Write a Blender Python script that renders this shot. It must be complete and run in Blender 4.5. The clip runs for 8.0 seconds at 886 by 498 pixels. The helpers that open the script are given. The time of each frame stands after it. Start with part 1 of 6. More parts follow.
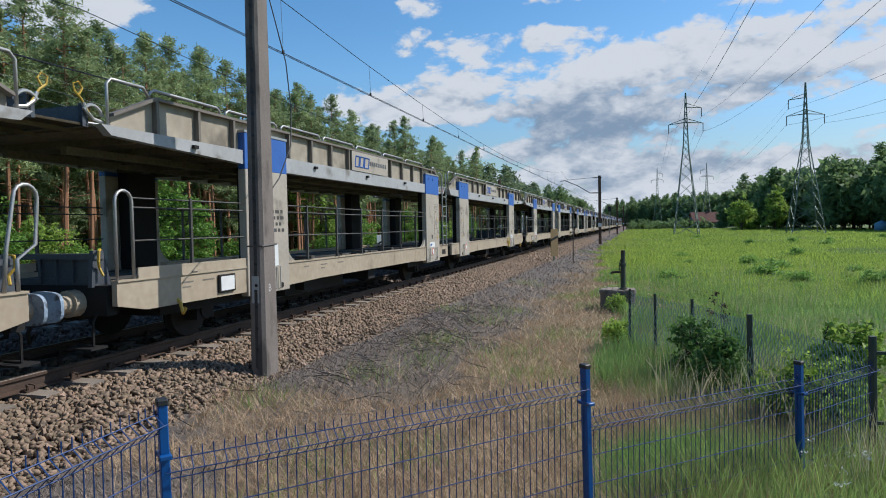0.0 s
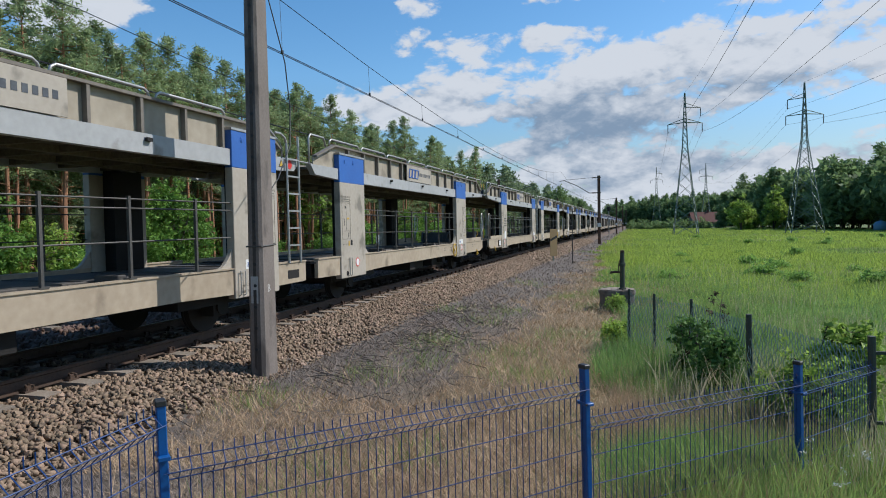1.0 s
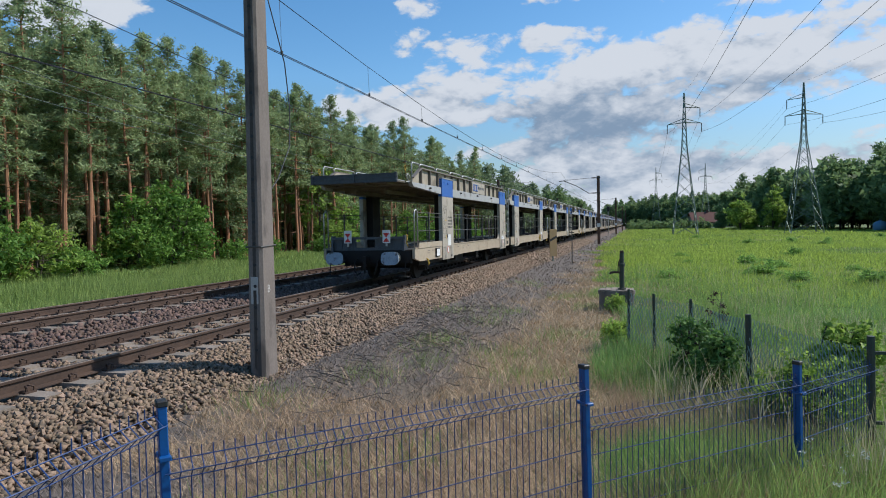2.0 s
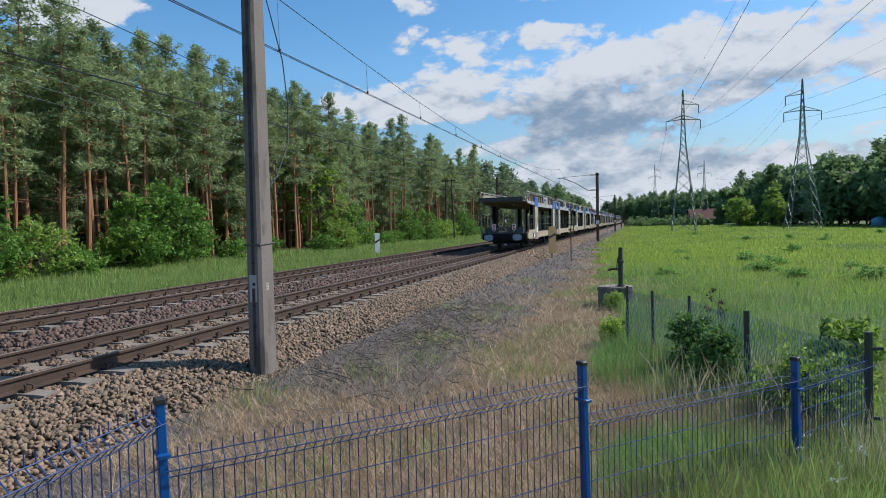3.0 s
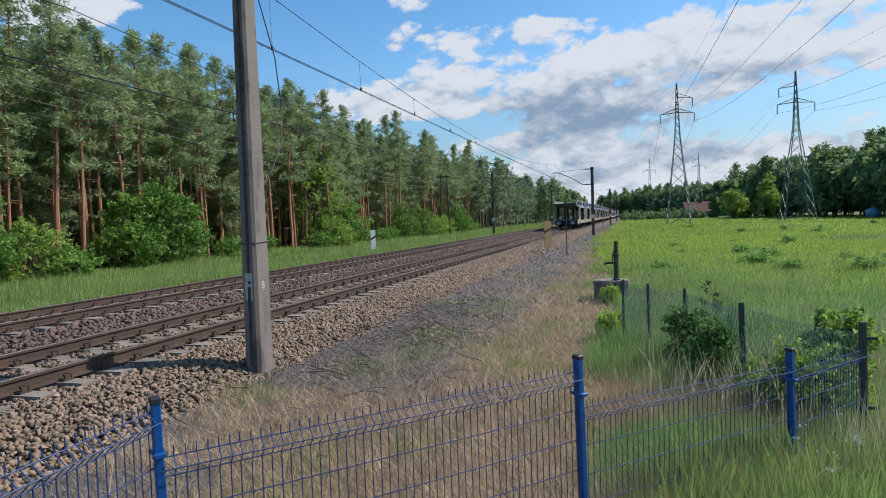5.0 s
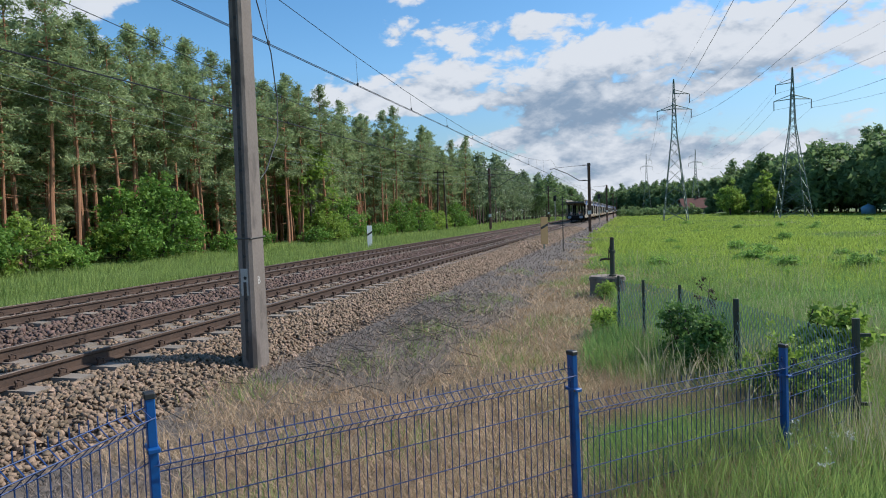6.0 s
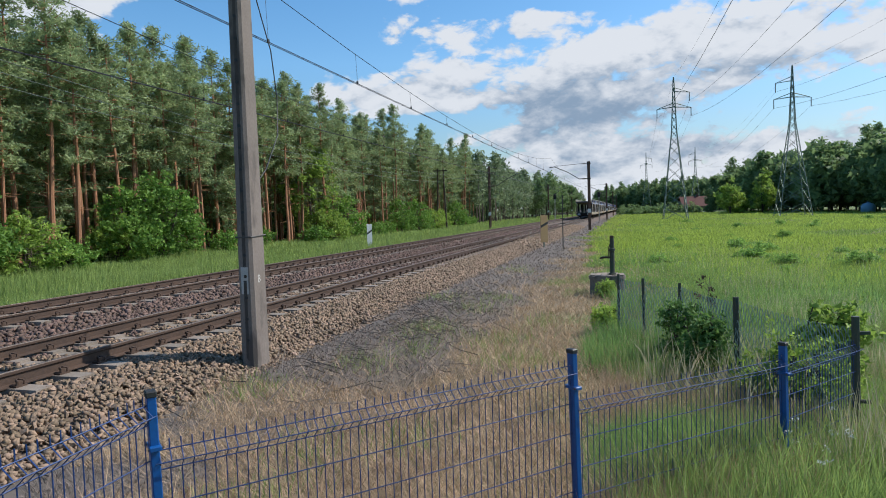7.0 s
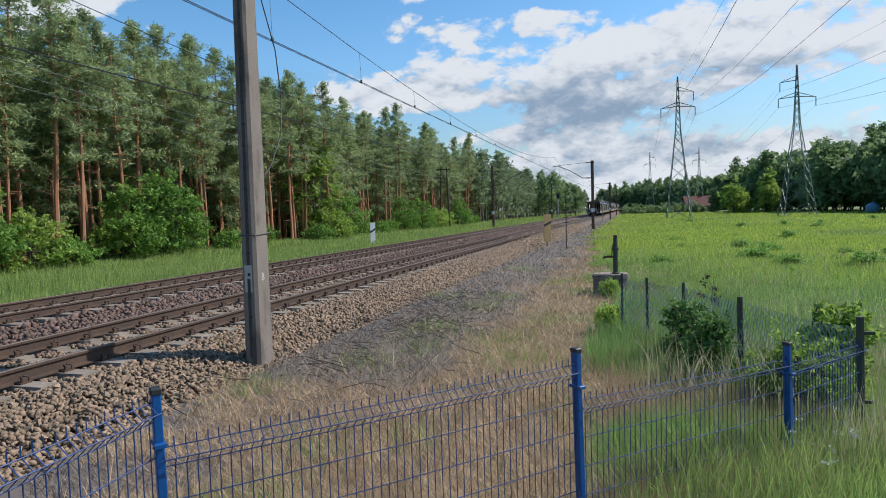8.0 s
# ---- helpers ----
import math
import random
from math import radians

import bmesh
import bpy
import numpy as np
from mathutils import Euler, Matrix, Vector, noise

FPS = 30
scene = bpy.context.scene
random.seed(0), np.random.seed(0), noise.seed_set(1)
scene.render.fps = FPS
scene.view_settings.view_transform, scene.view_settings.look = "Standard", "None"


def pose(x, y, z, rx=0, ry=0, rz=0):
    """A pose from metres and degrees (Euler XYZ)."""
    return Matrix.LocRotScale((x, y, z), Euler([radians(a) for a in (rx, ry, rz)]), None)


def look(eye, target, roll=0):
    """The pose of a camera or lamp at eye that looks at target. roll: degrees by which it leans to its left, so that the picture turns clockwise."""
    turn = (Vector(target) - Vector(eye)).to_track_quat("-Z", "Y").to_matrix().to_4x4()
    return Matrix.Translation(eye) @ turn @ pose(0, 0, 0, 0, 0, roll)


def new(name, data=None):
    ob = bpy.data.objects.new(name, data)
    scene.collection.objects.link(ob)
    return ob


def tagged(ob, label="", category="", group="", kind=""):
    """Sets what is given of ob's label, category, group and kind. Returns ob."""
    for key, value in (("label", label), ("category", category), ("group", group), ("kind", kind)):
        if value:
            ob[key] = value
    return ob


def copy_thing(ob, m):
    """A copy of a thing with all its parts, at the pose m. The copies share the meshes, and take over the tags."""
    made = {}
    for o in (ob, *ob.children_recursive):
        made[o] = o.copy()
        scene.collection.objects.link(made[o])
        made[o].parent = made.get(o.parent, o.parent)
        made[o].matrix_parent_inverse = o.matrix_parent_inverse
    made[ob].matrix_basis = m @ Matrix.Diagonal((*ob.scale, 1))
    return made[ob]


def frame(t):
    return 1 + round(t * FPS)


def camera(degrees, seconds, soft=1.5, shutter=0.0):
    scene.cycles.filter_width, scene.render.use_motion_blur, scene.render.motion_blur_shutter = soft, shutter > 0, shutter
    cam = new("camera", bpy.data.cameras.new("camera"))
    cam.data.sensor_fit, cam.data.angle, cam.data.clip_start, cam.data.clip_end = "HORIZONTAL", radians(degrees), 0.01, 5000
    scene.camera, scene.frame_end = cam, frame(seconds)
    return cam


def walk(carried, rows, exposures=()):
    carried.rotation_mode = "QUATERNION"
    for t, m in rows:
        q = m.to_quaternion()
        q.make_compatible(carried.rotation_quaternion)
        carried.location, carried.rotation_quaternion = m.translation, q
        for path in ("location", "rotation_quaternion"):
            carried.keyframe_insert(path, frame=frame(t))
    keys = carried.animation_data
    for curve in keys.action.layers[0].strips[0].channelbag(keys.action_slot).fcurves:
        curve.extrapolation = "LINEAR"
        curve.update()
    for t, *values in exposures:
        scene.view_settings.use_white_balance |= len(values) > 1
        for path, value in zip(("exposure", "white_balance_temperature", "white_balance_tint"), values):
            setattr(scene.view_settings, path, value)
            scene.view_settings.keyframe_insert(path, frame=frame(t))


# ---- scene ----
cam = camera(69.0, 8.0, soft=1.0)
walk(cam, [
    (0, pose(-0.024, 0.014, 2.251, 87.996, 1.054, 16.740)),
    (0.5, pose(-0.019, 0.013, 2.252, 87.988, 1.042, 16.727)),
    (1, pose(-0.023, 0.019, 2.252, 87.997, 1.078, 16.682)),
    (1.5, pose(-0.025, 0.012, 2.254, 88.070, 1.074, 16.669)),
    (3, pose(-0.014, 0.008, 2.252, 87.803, 1.306, 16.560)),
    (3.5, pose(-0.010, 0.010, 2.248, 87.738, 1.325, 16.507)),
    (4, pose(0.002, 0.007, 2.250, 87.716, 1.468, 16.408)),
    (4.5, pose(-0.010, 0.013, 2.249, 87.646, 1.972, 16.327)),
    (6, pose(0.008, 0.009, 2.250, 87.053, 1.867, 15.895)),
    (6.5, pose(0.003, 0.007, 2.249, 86.970, 1.802, 15.911)),
    (7, pose(0.007, 0.002, 2.251, 86.909, 1.910, 15.877)),
    (7.5, pose(0.001, 0.003, 2.252, 86.847, 1.655, 15.969)),
    (8, pose(0.000, 0.000, 2.250, 86.815, 1.747, 16.158)),
], exposures=[(0, -0.10, 6150, 10), (1.5, -0.09, 6150, 10), (3.5, -0.02, 6150, 10), (6, 0.06, 6250, 10), (8, 0.10, 6350, 10)])

# ---- light ----
SUN_AZ = 58.0      # degrees from the track's direction towards the field
SUN_EL = 45.5
world = bpy.data.worlds.new("sky")
scene.world = world
world.use_nodes = True


def build_sky(nt):
    nt.nodes.clear()
    N, Lk = nt.nodes.new, nt.links.new
    out = N("ShaderNodeOutputWorld")
    bg = N("ShaderNodeBackground")
    sky = N("ShaderNodeTexSky")
    sky.sky_type = "NISHITA"
    sky.sun_disc = False
    sky.sun_elevation = radians(SUN_EL)
    sky.sun_rotation = radians(SUN_AZ)
    sky.air_density, sky.dust_density, sky.ozone_density = 1.0, 0.6, 2.0
    tc = N("ShaderNodeTexCoord")
    sep = N("ShaderNodeSeparateXYZ")
    Lk(tc.outputs["Generated"], sep.inputs[0])

    def m(op, a, b=None, c=None):
        n = N("ShaderNodeMath")
        n.operation = op
        for i, v in enumerate((a, b, c)):
            if v is None:
                continue
            if isinstance(v, (int, float)):
                n.inputs[i].default_value = v
            else:
                Lk(v, n.inputs[i])
        return n.outputs[0]

    x, y, z = sep.outputs
    az = m("ARCTAN2", x, y)
    el = m("ARCSINE", z)

    def noise_tex(scale, detail, rough, dist, off, rise=0.0):
        comb = N("ShaderNodeCombineXYZ")
        Lk(m("ADD", az, off[0] + rise * 0.6), comb.inputs[0])
        Lk(m("MULTIPLY", m("ADD", el, rise), 1.9), comb.inputs[1])
        comb.inputs[2].default_value = off[1]
        n = N("ShaderNodeTexNoise")
        n.inputs["Scale"].default_value = scale
        n.inputs["Detail"].default_value = detail
        n.inputs["Roughness"].default_value = rough
        n.inputs["Distortion"].default_value = dist
        Lk(comb.outputs[0], n.inputs["Vector"])
        return n.outputs["Fac"]

    def heaps(scale, off, rise):
        """Rounded heaps within heaps, as cumulus has them."""
        comb = N("ShaderNodeCombineXYZ")
        wob = m("MULTIPLY", m("SUBTRACT", noise_tex(24.0, 3, 0.6, 0.0, (1.3, 4.4), rise), 0.5), 0.05)
        Lk(m("ADD", m("ADD", az, off[0] + rise * 0.6), wob), comb.inputs[0])
        Lk(m("ADD", m("MULTIPLY", m("ADD", el, rise), 1.9), wob), comb.inputs[1])
        comb.inputs[2].default_value = off[1]
        n = N("ShaderNodeTexVoronoi")
        n.feature = "SMOOTH_F1"
        n.inputs["Scale"].default_value = scale
        n.inputs["Detail"].default_value = 3.0
        n.inputs["Roughness"].default_value = 0.55
        n.inputs["Smoothness"].default_value = 0.35
        Lk(comb.outputs[0], n.inputs["Vector"])
        return n.outputs["Distance"]

    def blob(a, e, wa, we):
        """A bank of cloud round the azimuth a and elevation e, in degrees."""
        da = m("DIVIDE", m("SUBTRACT", az, radians(a)), radians(wa))
        de = m("DIVIDE", m("SUBTRACT", el, radians(e)), radians(we))
        return m("POWER", 2.718, m("MULTIPLY", m("ADD", m("MULTIPLY", da, da), m("MULTIPLY", de, de)), -1.0))

    def total(banks):
        out = None
        for a, e, wa, we, w in banks:
            b = m("MULTIPLY", blob(a, e, wa, we), w)
            out = b if out is None else m("ADD", out, b)
        return out

    def density(rise):
        big = noise_tex(5.0, 3, 0.5, 0.2, (3.1, 1.7), rise)
        small = noise_tex(17.0, 9, 0.63, 0.35, (7.3, 2.2), rise)
        puff = m("SUBTRACT", 1.0, heaps(13.0, (5.2, 0.9), rise))
        mixed = m("ADD", m("MULTIPLY", big, 0.42), m("MULTIPLY", small, 0.42))
        return m("ADD", mixed, m("MULTIPLY", puff, 0.22))

    d0, d1 = density(0.0), density(0.022)
    dens = m("ADD", d0, total(CLOUD_BANKS))
    ramp = N("ShaderNodeMapRange")
    ramp.interpolation_type = "SMOOTHSTEP"
    ramp.inputs[1].default_value, ramp.inputs[2].default_value = CLOUD_EDGE
    Lk(dens, ramp.inputs[0])
    # cloud that has more cloud towards the sun is in its shade
    thick = N("ShaderNodeMapRange")
    thick.interpolation_type = "SMOOTHSTEP"
    thick.inputs[1].default_value, thick.inputs[2].default_value = CLOUD_THICK
    Lk(m("ADD", m("MULTIPLY", m("SUBTRACT", d1, d0), 2.5), total(CLOUD_SHADES)), thick.inputs[0])
    ccol = N("ShaderNodeMix")
    ccol.data_type = "RGBA"
    ccol.inputs[6].default_value = (*[c * CLOUD_LIGHT for c in (0.95, 0.99, 1.05)], 1)
    ccol.inputs[7].default_value = (*[c * CLOUD_LIGHT * 0.50 for c in (0.68, 0.92, 1.24)], 1)
    Lk(thick.outputs[0], ccol.inputs[0])
    mix = N("ShaderNodeMix")
    mix.data_type = "RGBA"
    Lk(ramp.outputs[0], mix.inputs[0])
    hs = N("ShaderNodeHueSaturation")
    hs.inputs["Saturation"].default_value = 1.27
    hs.inputs["Value"].default_value = 1.42
    hs.inputs["Hue"].default_value = 0.495
    Lk(sky.outputs[0], hs.inputs["Color"])
    low = N("ShaderNodeMapRange")
    low.inputs[1].default_value, low.inputs[2].default_value = 0.0, radians(13)
    low.inputs[3].default_value, low.inputs[4].default_value = 0.5, 1.0
    Lk(el, low.inputs[0])
    dim = N("ShaderNodeVectorMath")
    dim.operation = "SCALE"
    Lk(hs.outputs[0], dim.inputs[0])
    Lk(low.outputs[0], dim.inputs["Scale"])
    Lk(dim.outputs[0], mix.inputs[6])
    Lk(ccol.outputs[2], mix.inputs[7])
    Lk(mix.outputs[2], bg.inputs[0])
    bg.inputs[1].default_value = SKY_STRENGTH
    Lk(bg.outputs[0], out.inputs[0])


SKY_STRENGTH = 0.11
CLOUD_LIGHT = 6.7
CLOUD_EDGE = (0.525, 0.63)
CLOUD_THICK = (-0.10, 0.85)
# azimuth to the right of the track, elevation, half widths, weight
CLOUD_BANKS = [
    (-45.5, 18.5, 5.0, 3.2, 0.55), (-34, 12, 10, 6, -0.16), (-20, 18.6, 4, 1.2, 0.16), (-17, 15.6, 7, 1.3, 0.16),
    (-8, 19, 4, 1.2, 0.16), (-6.5, 16.2, 3, 1.0, 0.16), (12, 18.6, 13, 1.7, 0.25), (-5, 17.4, 9, 0.7, -0.16), (-26, 17, 4, 3, -0.14),
    (-20, 11.2, 9, 2.4, 0.26), (4, 12.6, 15, 3.6, 0.34), (-5, 8.6, 11, 2.2, 0.22), (24, 10, 10, 5, 0.15),
    (-17, 8.0, 9, 0.9, -0.18), (12, 8.2, 7, 0.8, -0.22), (-9, 6.4, 5, 0.9, 0.16), (3, 4.6, 14, 1.4, 0.12), (0, 1.0, 60, 3.4, 0.34), (6, 4.8, 14, 1.2, 0.14), (-24, 9.6, 6, 1.4, 0.16),
]
CLOUD_SHADES = [(-5, 8.6, 9, 1.9, 0.85), (8, 7.6, 8, 1.2, 0.4), (8, 10.2, 9, 1.5, 0.36), (0, 4.5, 24, 2.0, 0.30), (-20, 10.2, 8, 1.0, 0.18), (0, 13.5, 40, 2.6, -0.05)]
build_sky(world.node_tree)

sun = new("sun", bpy.data.lights.new("sun", "SUN"))
sun.data.energy, sun.data.angle, sun.data.color = 5.0, radians(0.55), (1.0, 0.95, 0.87)
sd = Vector((math.sin(radians(SUN_AZ)) * math.cos(radians(SUN_EL)), math.cos(radians(SUN_AZ)) * math.cos(radians(SUN_EL)), math.sin(radians(SUN_EL))))
sun.matrix_world = look(sd * 200, (0, 0, 0))

# ---- plan, in metres: x across the line, y along it, z up; the field lies at z = 0 ----
RAIL_TOP = 0.59
AXIS_1 = -7.69            # the near track
AXIS_2 = -12.24           # the far track
GAUGE = 1.507             # between the rails' middles
SLEEPER_TOP = RAIL_TOP - 0.175
SHOULDER = RAIL_TOP - 0.235
FOREST_X = -27.0


# ---- materials ----
def material(name, c1, c2=None, rough=0.85, metal=0.0, scale=6.0, bump=0.15, fine=60.0, spots=None, island=0.0, objrand=0.0, spec=0.4, stretch=(1, 1, 1), glow=None, contrast=(0.35, 0.68)):
    """Two colours mixed by noise at two scales, with relief; spots: a third colour in patches (colour, amount)."""
    mt = bpy.data.materials.new(name)
    mt.use_nodes = True
    nt = mt.node_tree
    N, Lk = nt.nodes.new, nt.links.new
    bs = nt.nodes["Principled BSDF"]
    tc = N("ShaderNodeTexCoord")
    mp = N("ShaderNodeMapping")
    mp.inputs["Scale"].default_value = stretch
    Lk(tc.outputs["Object"], mp.inputs[0])
    n1 = N("ShaderNodeTexNoise")
    n1.inputs["Scale"].default_value, n1.inputs["Detail"].default_value = scale, 5
    Lk(mp.outputs[0], n1.inputs["Vector"])
    n2 = N("ShaderNodeTexNoise")
    n2.inputs["Scale"].default_value, n2.inputs["Detail"].default_value = fine, 4
    Lk(mp.outputs[0], n2.inputs["Vector"])
    add = N("ShaderNodeMath")
    add.operation = "MULTIPLY_ADD"
    Lk(n2.outputs["Fac"], add.inputs[0])
    add.inputs[1].default_value = 0.5
    half = N("ShaderNodeMath")
    half.operation = "MULTIPLY"
    half.inputs[1].default_value = 0.5
    Lk(n1.outputs["Fac"], half.inputs[0])
    Lk(half.outputs[0], add.inputs[2])
    rg = N("ShaderNodeMapRange")
    rg.inputs[1].default_value, rg.inputs[2].default_value = contrast
    Lk(add.outputs[0], rg.inputs[0])
    mix = N("ShaderNodeMix")
    mix.data_type = "RGBA"
    Lk(rg.outputs[0], mix.inputs[0])
    mix.inputs[6].default_value = (*c1, 1)
    mix.inputs[7].default_value = (*(c2 or [v * 0.75 for v in c1]), 1)
    col = mix.outputs[2]
    if spots:
        n3 = N("ShaderNodeTexNoise")
        n3.inputs["Scale"].default_value, n3.inputs["Detail"].default_value = spots[2] if len(spots) > 2 else scale * 0.6, 6
        Lk(mp.outputs[0], n3.inputs["Vector"])
        r3 = N("ShaderNodeMapRange")
        r3.inputs[1].default_value, r3.inputs[2].default_value = 0.62 - spots[1] * 0.3, 0.72 - spots[1] * 0.3
        Lk(n3.outputs["Fac"], r3.inputs[0])
        mx = N("ShaderNodeMix")
        mx.data_type = "RGBA"
        Lk(r3.outputs[0], mx.inputs[0])
        Lk(col, mx.inputs[6])
        mx.inputs[7].default_value = (*spots[0], 1)
        col = mx.outputs[2]
    for amount, node, sock in ((island, "ShaderNodeNewGeometry", "Random Per Island"), (objrand, "ShaderNodeObjectInfo", "Random")):
        if amount:
            g = N(node)
            hs = N("ShaderNodeHueSaturation")
            r = N("ShaderNodeMapRange")
            r.inputs[3].default_value, r.inputs[4].default_value = 1 - amount, 1 + amount
            Lk(g.outputs[sock], r.inputs[0])
            Lk(r.outputs[0], hs.inputs["Value"])
            h = N("ShaderNodeMath")
            h.operation = "MULTIPLY_ADD"
            Lk(g.outputs[sock], h.inputs[0])
            h.inputs[1].default_value, h.inputs[2].default_value = -0.05 * amount, 0.5 + 0.025 * amount
            Lk(h.outputs[0], hs.inputs["Hue"])
            Lk(col, hs.inputs["Color"])
            col = hs.outputs[0]
    Lk(col, bs.inputs["Base Color"])
    bs.inputs["Roughness"].default_value = rough
    bs.inputs["Metallic"].default_value = metal
    bs.inputs["Specular IOR Level"].default_value = spec
    if bump:
        bp = N("ShaderNodeBump")
        bp.inputs["Strength"].default_value, bp.inputs["Distance"].default_value = bump, 0.02
        Lk(add.outputs[0], bp.inputs["Height"])
        Lk(bp.outputs[0], bs.inputs["Normal"])
    if glow:
        bs.inputs["Emission Color"].default_value = (*glow[0], 1)
        bs.inputs["Emission Strength"].default_value = glow[1]
    return mt


def leaf_material(name, c1, c2, through_light=0.35, island=0.35, scale=0.7, objrand=0.12):
    """Foliage: diffuse leaf that lets some light through."""
    mt = material(name, c1, c2, rough=0.6, scale=scale, fine=3.0, bump=0, island=island, objrand=objrand, spec=0.25)
    nt = mt.node_tree
    bs = nt.nodes["Principled BSDF"]
    tr = nt.nodes.new("ShaderNodeBsdfTranslucent")
    mx = nt.nodes.new("ShaderNodeMixShader")
    mx.inputs[0].default_value = through_light
    src = bs.inputs["Base Color"].links[0].from_socket
    nt.links.new(src, tr.inputs[0])
    nt.links.new(bs.outputs[0], mx.inputs[1])
    nt.links.new(tr.outputs[0], mx.inputs[2])
    nt.links.new(mx.outputs[0], nt.nodes["Material Output"].inputs[0])
    return mt


M = {}
M["rail"] = material("rail_rust", (0.10, 0.062, 0.043), (0.052, 0.035, 0.027), rough=0.7, metal=0.3, scale=3, fine=40)
M["rail_head"] = material("rail_polished", (0.20, 0.165, 0.14), (0.12, 0.095, 0.08), rough=0.5, metal=0.6, scale=2, fine=30, bump=0.03)
M["sleeper"] = material("sleeper_concrete", (0.27, 0.225, 0.18), (0.15, 0.12, 0.095), scale=4, fine=50, objrand=0.12)
M["stone"] = material("ballast_stone", (0.27, 0.19, 0.125), (0.15, 0.105, 0.07), scale=5, fine=60, island=0.38, bump=0.3)
M["stone_bed"] = material("ballast_bed", (0.19, 0.13, 0.09), (0.05, 0.035, 0.026), scale=14, fine=45, bump=0.9)
M["concrete"] = material("pole_concrete", (0.215, 0.18, 0.155), (0.125, 0.104, 0.09), scale=2.2, fine=70, spots=((0.085, 0.072, 0.063), 0.3, 3.0), bump=0.25, stretch=(1, 1, 0.4))
M["blue"] = material("fence_blue", (0.004, 0.085, 0.29), (0.004, 0.062, 0.22), rough=0.42, scale=5, fine=60, bump=0.04)
# the fence blue again, darkened in colour for wires seen against the light
M["backlit_wire"] = material("fence_blue_backlit", (0.004, 0.04, 0.16), (0.004, 0.028, 0.11), rough=0.5, scale=5, fine=60, bump=0.0)
M["black"] = material("black_plastic", (0.02, 0.02, 0.021), (0.03, 0.03, 0.03), rough=0.5, bump=0.03)
M["beige"] = material("wagon_beige", (0.42, 0.345, 0.25), (0.315, 0.25, 0.175), rough=0.6, scale=0.9, fine=9, spots=((0.21, 0.165, 0.115), 0.1, 1.3), bump=0.05)
M["grey"] = material("wagon_grey", (0.42, 0.37, 0.305), (0.34, 0.295, 0.235), rough=0.55, scale=1.0, fine=12, spots=((0.2, 0.175, 0.14), 0.12, 2.0), bump=0.04)
M["wagon_blue"] = material("wagon_blue", (0.035, 0.13, 0.42), (0.03, 0.10, 0.34), rough=0.5, scale=1.5, fine=20, bump=0.03)
M["deck"] = material("deck_steel", (0.10, 0.09, 0.08), (0.05, 0.045, 0.04), rough=0.7, metal=0.2, scale=3, fine=40)
# base colour lightened to hold the light bounced up under the deck
M["deck_under"] = material("deck_underside_bounce_lit", (0.17, 0.14, 0.09), (0.075, 0.06, 0.04), rough=0.8, scale=1.5, fine=20)
M["edge_grey"] = material("edge_beam_grey", (0.40, 0.40, 0.395), (0.31, 0.31, 0.30), rough=0.55, scale=0.9, fine=10, spots=((0.2, 0.185, 0.16), 0.1, 2.0), bump=0.04)
M["parapet"] = material("parapet_weathered", (0.39, 0.335, 0.255), (0.25, 0.21, 0.155), rough=0.6, scale=1.3, fine=5, spots=((0.17, 0.14, 0.105), 0.16, 1.1), bump=0.06)
M["rib"] = material("rib_dark", (0.19, 0.165, 0.135), (0.13, 0.11, 0.09), rough=0.65, scale=2, fine=14)
M["buffer_blue"] = material("buffer_pale_blue", (0.30, 0.38, 0.47), (0.20, 0.26, 0.33), rough=0.6, scale=6, fine=30, spots=((0.08, 0.08, 0.085), 0.2, 9.0))
# black paint, set darker still to hold the shade under the wagons
M["under"] = material("underframe_black", (0.014, 0.012, 0.011), (0.008, 0.007, 0.006), rough=0.8, scale=5, fine=40)
M["tube"] = material("galvanised_tube", (0.46, 0.45, 0.43), (0.33, 0.32, 0.3), rough=0.45, metal=0.6, scale=8, fine=60, bump=0.03)
M["dark_tube"] = material("dark_steel_tube", (0.10, 0.095, 0.085), (0.06, 0.055, 0.05), rough=0.6, metal=0.3, scale=8, fine=60, bump=0.03)
M["flap"] = material("flap_blue_grey", (0.085, 0.093, 0.105), (0.045, 0.05, 0.058), rough=0.55, scale=3, fine=30, bump=0.06)
M["yellow"] = material("yellow_paint", (0.55, 0.36, 0.05), (0.42, 0.27, 0.04), rough=0.55, bump=0.05)
M["white"] = material("white_paint", (0.74, 0.74, 0.72), (0.62, 0.62, 0.6), rough=0.55, bump=0.04)
M["red"] = material("red_paint", (0.6, 0.03, 0.025), (0.5, 0.025, 0.02), rough=0.5, bump=0.03)
M["galv"] = material("pylon_steel", (0.20, 0.245, 0.215), (0.13, 0.17, 0.145), rough=0.6, metal=0.4, scale=3, fine=30, bump=0.05)
M["wire"] = material("wire", (0.05, 0.05, 0.05), (0.03, 0.03, 0.03), rough=0.5, metal=0.5, bump=0)
M["bark"] = material("pine_bark", (0.42, 0.20, 0.105), (0.21, 0.105, 0.06), rough=0.95, scale=1.5, fine=12, bump=0.5, stretch=(3, 3, 0.7), objrand=0.2)
M["bark_dark"] = material("bark_dark", (0.11, 0.085, 0.065), (0.055, 0.042, 0.033), rough=0.95, scale=2, fine=14, bump=0.5, stretch=(3, 3, 0.7), objrand=0.2)
M["needle"] = leaf_material("pine_needles", (0.35, 0.42, 0.20), (0.22, 0.295, 0.135), 0.42)
# colour raised to carry the haze that lies over distant pines
M["needle_far"] = leaf_material("pine_needles_far_hazy", (0.29, 0.36, 0.19), (0.175, 0.235, 0.125), 0.42)
